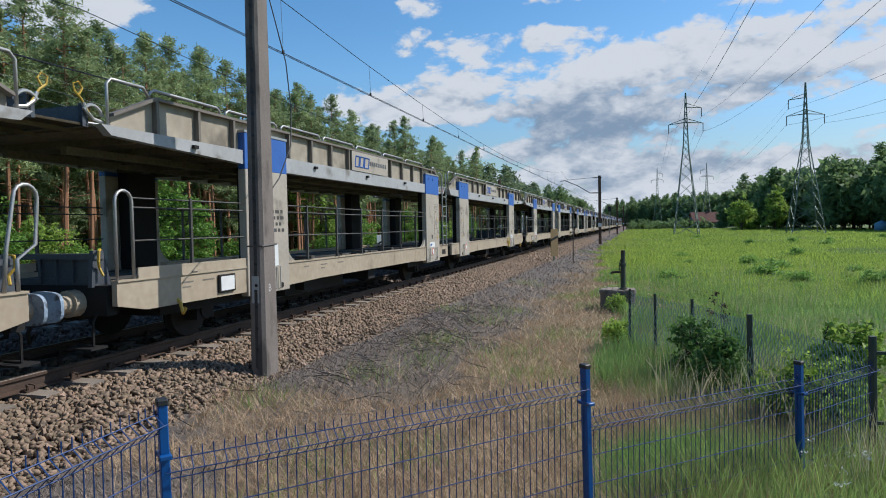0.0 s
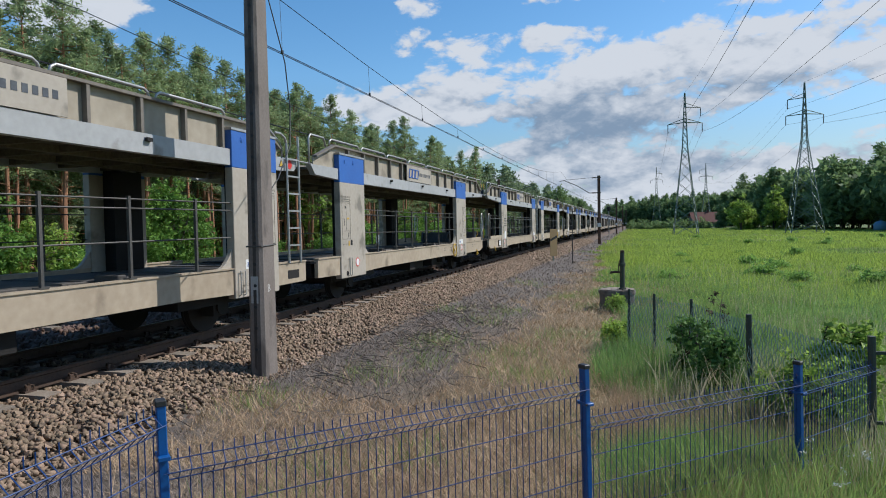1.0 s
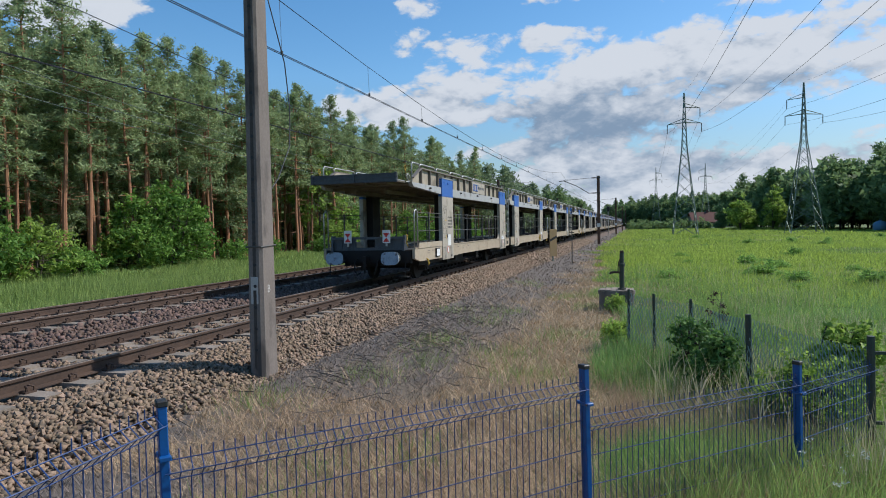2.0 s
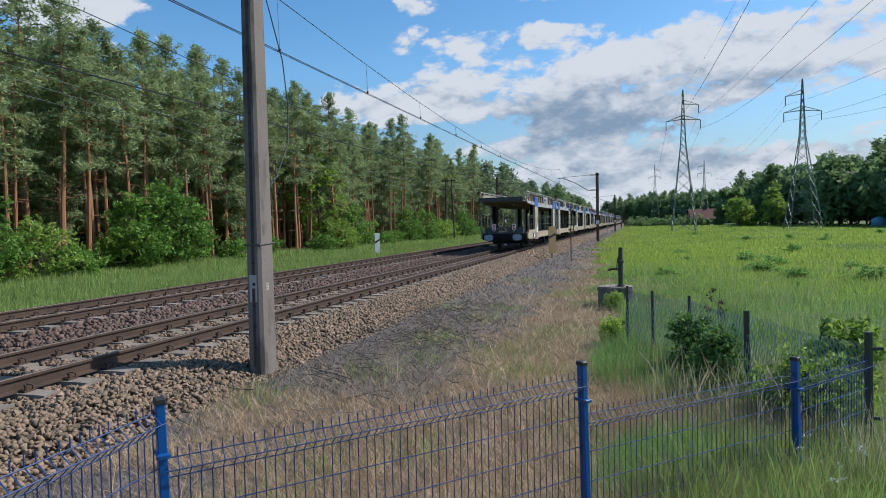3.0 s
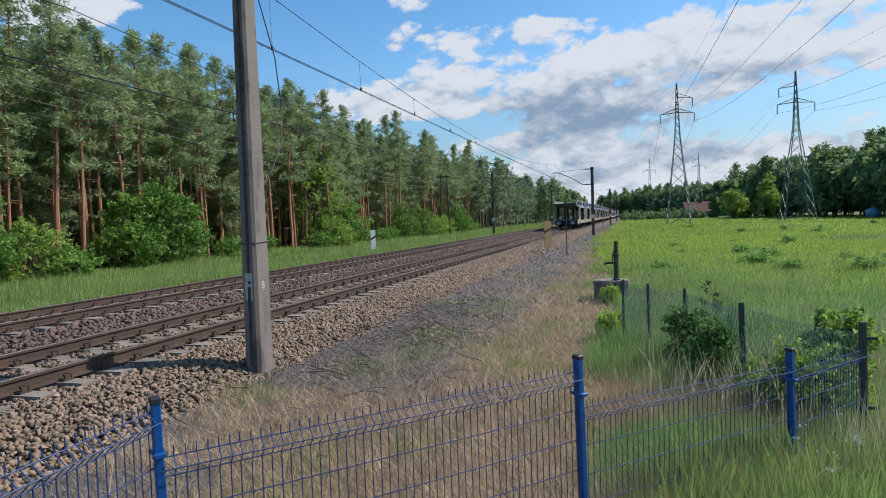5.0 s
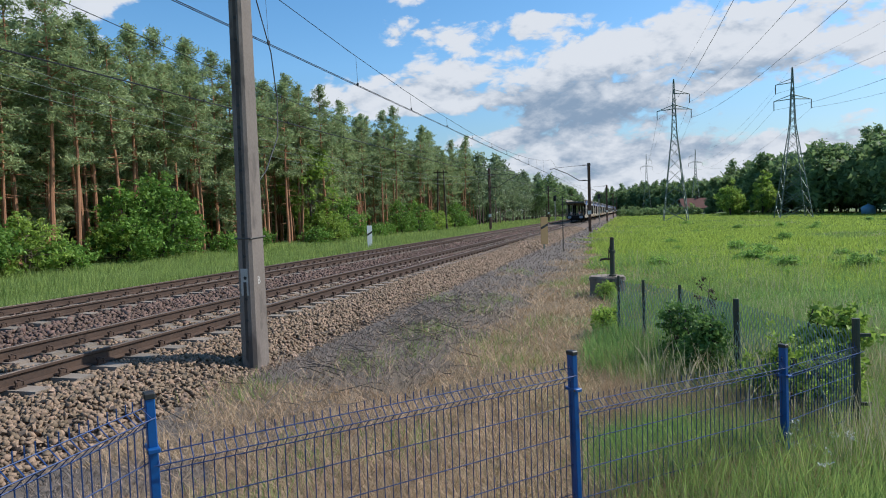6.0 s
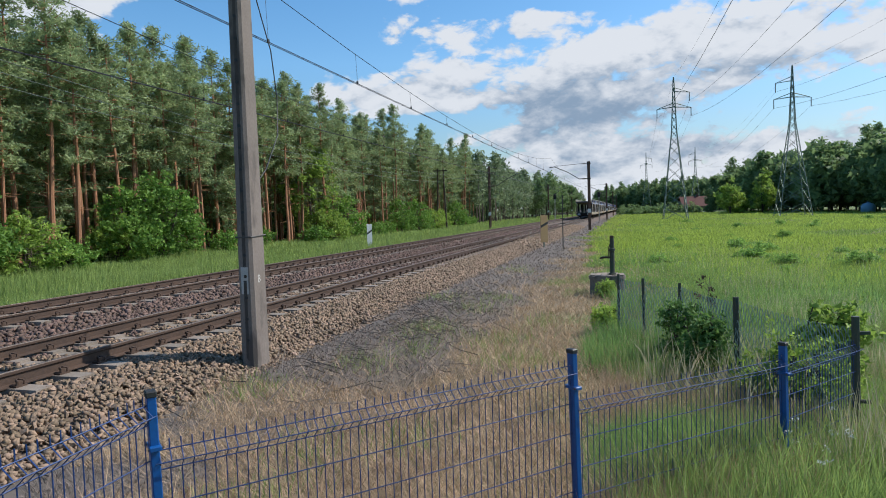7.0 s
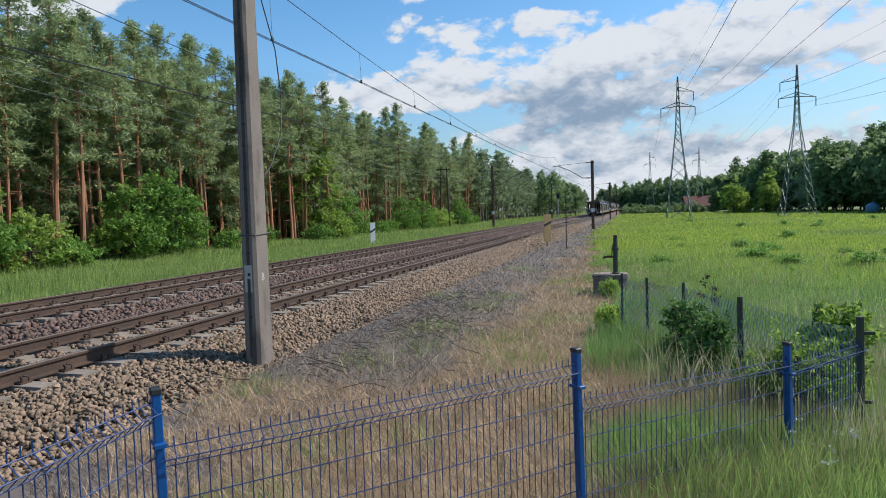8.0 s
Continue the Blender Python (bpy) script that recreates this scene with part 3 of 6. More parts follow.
def half_unit(w, mirror):
    """One half of the articulated wagon: y 0 (outer end) to 14.6 (joint), or mirrored about the joint."""
    JOINT = WAGON_LEN / 2

    def Y(y):
        return WAGON_LEN - y if mirror else y

    def B(*args, bev=0.0):
        return boxes(*[(a[0], a[1], min(Y(a[2]), Y(a[3])), max(Y(a[2]), Y(a[3])), a[4], a[5]) for a in args], bev=bev)

    def T(bm, pts, r, seg=6, close=False):
        return tube(bm, [(p[0], Y(p[1]), p[2]) for p in pts], r, seg, close)

    posts = [(2.78, 4.10), (12.27, 13.59)]
    END = 14.62
    # frame, with dark boxes and a far-side plate added to deepen the shade beneath
    under = part("underframe", B((-0.55, 0.55, 0.3, END - 0.1, 0.50, 0.95), (-1.25, 1.25, 1.0, 3.4, 0.48, 0.92), (-1.25, 1.25, 11.2, 13.6, 0.48, 0.92), (-1.3, 1.3, 5.0, 5.3, 0.45, 0.9), (-1.3, 1.3, 8.2, 8.6, 0.4, 0.9), (-0.9, 0.9, 6.2, 7.6, 0.32, 0.9), (-1.2, -0.5, 9.4, 10.6, 0.34, 0.9), (0.2, 1.1, 4.6, 5.9, 0.36, 0.9), (-1.36, -1.30, 0.8, END - 0.4, 0.55, 0.95)), M["under"], w, "black underframe")
    # wheels and springs
    for y in (2.15, 12.4):
        bm = bmesh.new()
        for s in (-1, 1):
            disc(bm, (s * 0.75, Y(y), 0.42), 0.42, 0.12, "x", 28)
            disc(bm, (s * 0.70, Y(y), 0.42), 0.445, 0.035, "x", 28)
            disc(bm, (s * 1.0, Y(y), 0.42), 0.13, 0.3, "x", 14)
        disc(bm, (0, Y(y), 0.42), 0.085, 1.9, "x", 12)
        part("wheelset", bm, M["under"], w)
        for s in (-1, 1):
            bm = bmesh.new()
            for k in range(5):
                L = 0.62 - k * 0.1
                box(bm, s * 1.0 - 0.05, s * 1.0 + 0.05, Y(y) - L, Y(y) + L, 0.56 + 0.02 * (4 - k), 0.578 + 0.02 * (4 - k))
            box(bm, s * 1.0 - 0.12, s * 1.0 + 0.12, Y(y) - 0.2, Y(y) + 0.2, 0.28, 0.56)
            part("leaf_spring", bm, M["under"], w)
    # lower deck
    bm = B((-1.42, 1.42, 0.15, END, 0.95, 0.985))
    ld = part("lower_deck", bm, M["deck"], w, "dark steel lower loading deck")
    tread = mesh_of(boxes((-1.2, 1.2, -0.03, 0.03, 0.985, 1.0)), "tread_bar", M["deck"])
    for k in range(9):
        part("tread_bar", tread, None, ld, m=pose(0, Y(0.9 + k * 1.6), 0))
    for s in (-1, 1):
        bm = bmesh.new()
        # channel-shaped side beam, chamfered at the outer end
        ol = [(0.0, 0.74), (0.5, 0.64), (4.2, 0.63), (5.4, 0.66), (11.0, 0.66), (12.2, 0.63), (END, 0.66), (END, 1.035), (0.0, 1.035)]
        prism(bm, [(Y(a), b) for a, b in ol], "x", s * (SIDE - 0.10), s * (SIDE - 0.02))
        box(bm, s * (SIDE - 0.12), s * SIDE, Y(0.0), Y(END), 1.035, 1.06)
        sill = part("side_beam", bm, M["beige"], w, "beige painted side beam")
        bm = B((s * (SIDE - 0.03), s * (SIDE - 0.003), 0.35, 2.75, 1.06, 1.20))
        part("end_board", bm, M["beige"], w)
        if s > 0:
            # stencilled writing on the beam
            rng = random.Random(4 if mirror else 9)
            bm = bmesh.new()
            for y0 in (1.2, 1.65, 4.7, 5.4, 6.2):
                for z in [0.93 - r * 0.07 for r in range(rng.choice((1, 2)))]:
                    lo, hi = sorted((Y(y0), Y(y0 + rng.uniform(0.15, 0.3))))
                    part("stencil_bar", boxes((SIDE - 0.02, SIDE - 0.018, lo, hi, z - 0.012, z + 0.012)), M["rib"], sill)
            bm.free()
            if not mirror:
                bm = B((SIDE - 0.02, SIDE + 0.02, 2.0, 2.42, 0.70, 0.98), bev=0.01)
                h = part("label_holder", bm, M["under"], sill)
                part("paper_label", B((SIDE + 0.021, SIDE + 0.024, 2.04, 2.38, 0.73, 0.95)), M["white"], h, "white paper label")
            bm = bmesh.new()
            T(bm, [(SIDE - 0.05, 1.1, 0.72), (SIDE + 0.02, 1.1, 0.66), (SIDE + 0.05, 1.1, 0.54), (SIDE + 0.01, 1.16, 0.50), (SIDE + 0.03, 1.2, 0.58)], 0.025)
            part("rope_hook", bm, M["yellow"], sill, "yellow towing hook")
            if mirror:
                bm = bmesh.new()
                c = Vector((SIDE + 0.05, Y(4.55), 0.83))
                ring = [c + Vector((0, math.cos(a) * 0.21, math.sin(a) * 0.21)) for a in np.linspace(0, 2 * math.pi, 20, endpoint=False)]
                tube(bm, ring, 0.018, 6, True)
                for k in range(3):
                    a = k * 2.094 + 0.5
                    tube(bm, [c, c + Vector((0, math.cos(a) * 0.2, math.sin(a) * 0.2))], 0.014, 5)
                disc(bm, c - Vector((0.03, 0, 0)), 0.04, 0.08, "x", 10)
                part("brake_handwheel", bm, M["yellow"], w, "yellow brake handwheel")
        # corner handrail
        bm = bmesh.new()
        arc = [(s * (SIDE - 0.03), 0.16 + 0.14 * math.cos(a), 2.05 + 0.14 * math.sin(a)) for a in np.linspace(0, math.pi, 8)]
        if mirror:
            arc = [(s * (SIDE - 0.03), 0.10, 1.06), (s * (SIDE - 0.03), 0.10, 1.40), (s * (SIDE - 0.03), -0.12, 1.55)] + [(s * (SIDE - 0.03), -0.02 + 0.14 * math.cos(a), 2.05 + 0.14 * math.sin(a)) for a in np.linspace(math.pi, 0, 8)] + [(s * (SIDE - 0.03), 0.22, 1.5), (s * (SIDE - 0.03), 0.26, 1.06)]
        else:
            arc = [(s * (SIDE - 0.03), 0.30, 1.04)] + arc + [(s * (SIDE - 0.03), 0.02, 1.04)]
        T(bm, arc, 0.022)
        part("corner_handrail", bm, M["tube"], w, "bent galvanised handrail", smooth=True)
        # wide side posts
        for i, (a, b) in enumerate(posts):
            x0, x1 = s * (SIDE - 0.13), s * (SIDE + 0.01)
            bm = B((x0, x1, a, b, 0.56, 2.67), bev=0.008)
            po = part("side_post", bm, M["grey"], w, "wide beige-grey side post with a blue head")
            part("post_head", B((x0, x1, a, b, 2.67, 3.27), bev=0.008), M["wagon_blue"], po, "blue painted post head")
            part("post_cap", B((x0 - s * 0.01, x1 + s * 0.012, a - 0.01, b + 0.01, 3.27, 3.31)), M["tube"], po, "pale metal cap")
            part("inner_column", B((s * (SIDE - 0.36), s * (SIDE - 0.13), a + 0.3, b - 0.35, 0.98, 2.75)), M["under"], po, "dark inner column")
            for yy, dr in ((a, -1), (b, 1)):
                if (yy < 3 and dr < 0) or yy > 13.4:
                    continue
                bm = bmesh.new()
                arc = [(Y(yy), 1.06)] + [(Y(yy + dr * 0.36 * (1 - t) ** 1.0), 1.06 + 0.30 * t ** 2) for t in np.linspace(0, 1, 6)]
                prism(bm, arc, "x", s * (SIDE - 0.10), s * (SIDE - 0.04))
                part("gusset", bm, M["grey"], po)
            if s > 0:
                post_marks(po, Y, a, b, i, mirror)
        # lower railing: posts and cables
        ys = [4.9, 6.2, 7.5, 8.8, 10.1, 11.4] + [1.45]
        for y in ys:
            bm = B((s * (SIDE - 0.06), s * (SIDE - 0.02), y - 0.02, y + 0.02, 1.06, 2.13))
            box(bm, s * (SIDE - 0.11), s * (SIDE + 0.005), Y(y) - 0.06, Y(y) + 0.06, 1.06, 1.075)
            part("railing_post", bm, M["dark_tube"], w)
        for z in (1.55, 1.98, 2.10):
            bm = bmesh.new()
            T(bm, [(s * (SIDE - 0.04), 4.1, z), (s * (SIDE - 0.04), 8.2, z - 0.02), (s * (SIDE - 0.04), 12.27, z)], 0.011, 5)
            T(bm, [(s * (SIDE - 0.04), 0.3, z), (s * (SIDE - 0.04), 2.78, z)], 0.011, 5)
            part("railing_cable", bm, M["dark_tube"], w)
        # upper deck edge beam and panelled parapet
        e2, e3 = (14.55, 13.68) if mirror else (13.82, 13.25)
        bm = bmesh.new()
        e1 = 14.83 if mirror else 14.47
        ol = [(-0.15, 2.98), (0.0, 2.86), (1.5, 2.80), (4.0, 2.70), (11.5, 2.70), (13.2, 2.71), (e1 - 0.2, 2.76), (e1, 2.96)]
        prism(bm, [(Y(a), b) for a, b in ol], "x", s * (SIDE - 0.14), s * (SIDE - 0.02))
        edge = part("edge_beam", bm, M["edge_grey"], w, "pale upper deck edge beam")
        bm = bmesh.new()
        prism(bm, [(Y(a), b) for a, b in [(0.08, 2.97), (e2, 2.97), (e2, 3.12), (e3, 3.43), (0.82, 3.43), (0.08, 3.10)]], "x", s * (SIDE - 0.14), s * (SIDE - 0.11))
        par = part("parapet", bm, M["parapet"], w, "weathered beige parapet panels")
        bm = bmesh.new()
        prism(bm, [(Y(a), b) for a, b in [(0.05, 3.10), (0.82, 3.43), (e3, 3.43), (e2, 3.12), (e2, 3.16), (e3 + 0.02, 3.47), (0.80, 3.47), (0.05, 3.14)]], "x", s * (SIDE - 0.12), s * (SIDE - 0.02))
        part("top_flange", bm, M["rib"], par)
        rib = mesh_of(boxes((-0.045, 0.045, -0.025, 0.025, 2.97, 3.43)), "rib", M["rib"])
        for k in range(15):
            y = 0.84 + k * 0.868
            part("rib", rib, None, par, m=pose(s * (SIDE - 0.075), Y(y), 0))
        for y in (1.5, 5.2, 7.8, 10.4):
            bm = B((s * (SIDE - 0.02), s * (SIDE + 0.03), y, y + 0.10, 2.86, 2.91))
            part("lashing_lug", bm, M["under"], edge)
        # low handrails on the parapet
        for k in range(8 if mirror else 7):
            a, b = 0.72 + k * 1.66, 0.72 + k * 1.66 + 1.55
            bm = bmesh.new()
            x = s * (SIDE - 0.07)
            T(bm, [(x, a, 3.45), (x, a + 0.03, 3.53), (x, a + 0.10, 3.57), (x, b - 0.10, 3.57), (x, b - 0.03, 3.53), (x, b, 3.45)], 0.02)
            part("top_handrail", bm, M["tube"], par, "galvanised handrail", smooth=True)
        bm = bmesh.new()
        x = s * (SIDE - 0.07)
        T(bm, [(x, 0.0, 2.98), (x, 0.0, 3.50), (x, 0.07, 3.57), (x, 0.62, 3.57), (x, 0.70, 3.47)], 0.02)
        part("end_handrail", bm, M["tube"], par, "galvanised handrail", smooth=True)
        bm = bmesh.new()
        if mirror:
            T(bm, [(x, 14.79, 2.97), (x, 14.79, 3.48), (x, 14.72, 3.56), (x, 14.15, 3.56), (x, 14.05, 3.38)], 0.02)
        else:
            T(bm, [(x, 13.15, 3.46), (x, 13.22, 3.55), (x, 13.32, 3.56), (x, 13.85, 3.26), (x, 13.92, 3.18), (x, 13.92, 2.97)], 0.02)
        part("joint_handrail", bm, M["tube"], par, "bent galvanised handrail", smooth=True)
        if s > 0 and not mirror:
            bm = bmesh.new()
            prism(bm, [(13.72, 2.80), (13.90, 2.80), (13.81, 2.945)], "x", SIDE - 0.02, SIDE - 0.016)
            wt = part("warning_triangle", bm, M["dark_tube"], edge, "yellow warning triangle")
            bm = bmesh.new()
            prism(bm, [(13.75, 2.815), (13.87, 2.815), (13.81, 2.915)], "x", SIDE - 0.018, SIDE - 0.013)
            part("triangle_face", bm, M["yellow"], wt)
            bm = bmesh.new()
            disc(bm, (SIDE - 0.018, 14.10, 2.87), 0.085, 0.006, "x", 20)
            part("round_sign", bm, M["red"], edge, "red round sign")
            part("access_slot", boxes((SIDE - 0.022, SIDE - 0.018, 13.95, 14.36, 0.74, 0.90), bev=0.0), M["under"], sill, "black access slot")
        # maker's plate: plain shapes only
        pl = part("maker_plate", B((s * (SIDE - 0.03), s * (SIDE - 0.005), 7.0, 9.2, 2.98, 3.42)), M["grey"], par, "grey plate with a blue and grey mark")
        if s > 0:
            bm = bmesh.new()
            rows = [(0.0, 0.20), (0.26, 0.20), (0.52, 0.24)]
            for u, wd in rows:
                o = [(u, 3.08), (u + wd, 3.08), (u + wd + 0.06, 3.32), (u + 0.06, 3.32)]
                for (p, q) in zip(o, o[1:] + o[:1]):
                    tube(bm, [(SIDE - 0.003, 7.15 + p[0] if not mirror else Y(9.05) + p[0], p[1]), (SIDE - 0.003, 7.15 + q[0] if not mirror else Y(9.05) + q[0], q[1])], 0.017, 4)
            part("blue_mark", bm, M["wagon_blue"], pl, "blue outlined mark")
            bm = bmesh.new()
            y0 = 8.0 if not mirror else Y(9.05) + 0.85
            for k in range(9):
                box(bm, SIDE - 0.004, SIDE - 0.002, y0 + k * 0.125, y0 + k * 0.125 + 0.075, 3.16, 3.26)
            part("grey_mark", bm, M["flap"], pl, "grey row of bars")
    # upper deck with cross ribs
    bm = bmesh.new()
    prism(bm, [(Y(a), b) for a, b in [(-0.1, 2.93), (4.0, 2.80), (11.0, 2.80), (14.5, 2.90), (14.5, 2.94), (11.0, 2.84), (4.0, 2.84), (-0.1, 2.97)]], "x", -1.36, 1.36)
    ud = part("upper_deck", bm, M["deck_under"], w, "dark steel upper loading deck")
    rib = mesh_of(boxes((-1.36, 1.36, -0.03, 0.03, -0.09, 0.0)), "cross_rib", M["deck_under"])
    for k in range(17):
        y = 0.5 + k * 0.86
        z = 2.80 + max(0, (4.0 - y) / 4.1) * 0.13 + max(0, (y - 11) / 3.5) * 0.1
        part("cross_rib", rib, None, ud, m=pose(0, Y(y), z))
    bm = bmesh.new()
    for s in (-1, 1):
        box(bm, s * 0.5 - 0.05, s * 0.5 + 0.05, Y(0.2), Y(14.3), 2.70, 2.80)
    part("deck_girder", bm, M["deck_under"], ud)
    # wheel chocks and lashing gear on the lower deck
    for y in (5.6, 8.4, 10.2):
        bm = B((0.75, 1.15, y, y + 0.16, 0.99, 1.10), (0.7, 0.75, y - 0.5, y + 0.7, 0.99, 1.03), bev=0.01)
        part("wheel_chock", bm, M["deck"], w)
    # outer end: buffer beam, buffers, hook, loading flap
    part("buffer_beam", B((-1.35, 1.35, -0.05, 0.12, 0.62, 1.0)), M["under"], w)
    for s in (-1, 1):
        bm = bmesh.new()
        disc(bm, (s * 0.875, Y(-0.25), 0.78), 0.12, 0.45, "y", 16)
        disc(bm, (s * 0.875, Y(-0.12), 0.78), 0.17, 0.16, "y", 16)
        bf = part("buffer", bm, M["under"] if s < 0 else M["beige"], w, "buffer with oval head")
        bm = bmesh.new()
        ol = [(s * 0.875 + 0.27 * math.copysign(abs(math.cos(q)) ** 0.55, math.cos(q)), 0.78 + 0.19 * math.copysign(abs(math.sin(q)) ** 0.7, math.sin(q))) for q in np.linspace(0, 2 * math.pi, 20, endpoint=False)]
        prism(bm, ol, "y", Y(-0.52), Y(-0.475))
        part("buffer_head", bm, M["buffer_blue"], bf, "worn pale blue buffer head")
        bm = bmesh.new()
        T(bm, [(s * 0.35, -0.02, 0.75), (s * 0.36, -0.2, 0.62), (s * 0.34, -0.28, 0.42), (s * 0.28, -0.22, 0.28), (s * 0.22, -0.1, 0.34)], 0.026)
        part("brake_hose", bm, M["under"], w)
        bm = bmesh.new()
        T(bm, [(s * 1.2, 0.0, 0.72), (s * 1.2, -0.12, 0.55), (s * 1.2, -0.12, 0.26), (s * 0.95, -0.12, 0.26)], 0.016)
        box(bm, s * 0.9, s * 1.3, min(Y(-0.26), Y(0.0)), max(Y(-0.26), Y(0.0)), 0.22, 0.245)
        part("shunter_step", bm, M["under"], w, "black foot step")
        bm = bmesh.new()
        T(bm, [(s * 0.75, -0.03, 0.60), (s * 0.70, -0.22, 0.55), (s * 0.50, -0.26, 0.56), (s * 0.45, -0.03, 0.62)], 0.014)
        part("grab_bar", bm, M["under"], w)
    bm = B((-0.05, 0.05, -0.35, 0.0, 0.70, 0.84))
    T(bm, [(0, -0.3, 0.74), (0.05, -0.36, 0.55), (0, -0.3, 0.36), (-0.05, -0.24, 0.55), (0, -0.3, 0.74)], 0.03)
    part("coupling_hook", bm, M["under"], w)
    fl = part("lower_flap", B((-1.12, 1.12, -0.01, 0.05, 1.0, 1.08)), M["flap"], w, "folded-up dark loading flap")
    for x0, x1 in ((-1.12, -0.40), (0.22, 1.12)):
        part("flap_panel", B((x0, x1, 0.0, 0.045, 1.08, 1.34)), M["flap"], fl)
        for x in np.linspace(x0 + 0.05, x1 - 0.05, 4):
            part("flap_stiffener", B((x - 0.015, x + 0.015, -0.03, 0.0, 1.02, 1.33)), M["flap"], fl)
    part("flap_rail", B((-1.2, 1.2, -0.07, 0.09, 1.33, 1.40)), M["flap"], fl)
    for s in (-1, 1):
        bm = bmesh.new()
        prism(bm, [(Y(-0.10), 0.98), (Y(0.22), 0.98), (Y(0.10), 1.44), (Y(-0.06), 1.44)], "x", s * 1.12, s * 1.18)
        part("flap_cheek", bm, M["flap"], fl)
        bm = bmesh.new()
        T(bm, [(s * 1.21, 0.02, 1.45), (s * 1.25, -0.04, 1.43), (s * 1.25, -0.05, 1.30), (s * 1.21, 0.0, 1.22), (s * 1.25, 0.02, 1.12)], 0.018)
        part("flap_catch", bm, M["yellow"], fl, "yellow catch")
    uf = part("upper_flap", B((-1.3, 1.3, -0.93, -0.1, 2.955, 2.985)), M["deck_under"], w, "upper bridging flap")
    part("flap_board", B((-1.33, 1.33, -0.98, -0.93, 2.94, 3.19)), M["flap"], uf, "dark blue-grey end board")
    for z in (2.96, 3.07, 3.17):
        part("board_bead", B((-1.34, 1.34, -1.005, -0.98, z, z + 0.025)), M["flap"], uf)
    for x in (-1.3, 0.0, 1.27):
        part("board_post", B((x, x + 0.05, -1.02, -0.93, 2.94, 3.22)), M["flap"], uf)
    for x in (-1.0, -0.35, 0.35, 1.0):
        part("flap_rib", B((x - 0.03, x + 0.03, -0.93, 0.0, 2.90, 2.955)), M["deck_under"], uf)
    for s in (-1, 1):
        bm = bmesh.new()
        T(bm, [(s * 1.36, -0.02, 3.02), (s * 1.36, -0.16, 3.04), (s * 1.36, -0.26, 3.12), (s * 1.36, -0.30, 3.22)], 0.022)
        c0 = Vector((s * 1.36, -0.17, 3.06))
        T(bm, [(c0.x, c0.y + 0.15 * math.cos(q), c0.z + 0.15 * math.sin(q)) for q in np.linspace(0.2, 2.6, 8)], 0.022)
        part("flap_lever", bm, M["tube"], w, "curved flap lever")
        bm = bmesh.new()
        T(bm, [(s * 1.36, -0.22, 3.10), (s * 1.36, -0.33, 3.26), (s * 1.36, -0.42, 3.33), (s * 1.36, -0.44, 3.42), (s * 1.36, -0.36, 3.45), (s * 1.36, -0.31, 3.38), (s * 1.36, -0.36, 3.30)], 0.014)
        part("lever_loop", bm, M["yellow"], w, "pale yellow lever loop")
    # joint: ladder on one half only
    if not mirror:
        bm = bmesh.new()
        for y in (13.94, 14.37):
            T(bm, [(SIDE + 0.02, y, 1.04), (SIDE + 0.02, y, 3.25)] + ([(SIDE + 0.02, y - 0.05, 3.34), (SIDE + 0.02, y - 0.2, 3.40), (SIDE + 0.0, y - 0.35, 3.40)] if y < 14 else [(SIDE + 0.01, y, 3.42)]), 0.022)
        ld = part("ladder", bm, M["tube"], w, "grey steel ladder")
        for k in range(6):
            part("rung", B((SIDE + 0.005, SIDE + 0.035, 13.95, 14.36, 1.35 + k * 0.32, 1.38 + k * 0.32)), M["tube"], ld)
    part("joint_beam", B((-1.3, 1.3, END - 0.2, END, 0.66, 1.0)), M["under"], w)


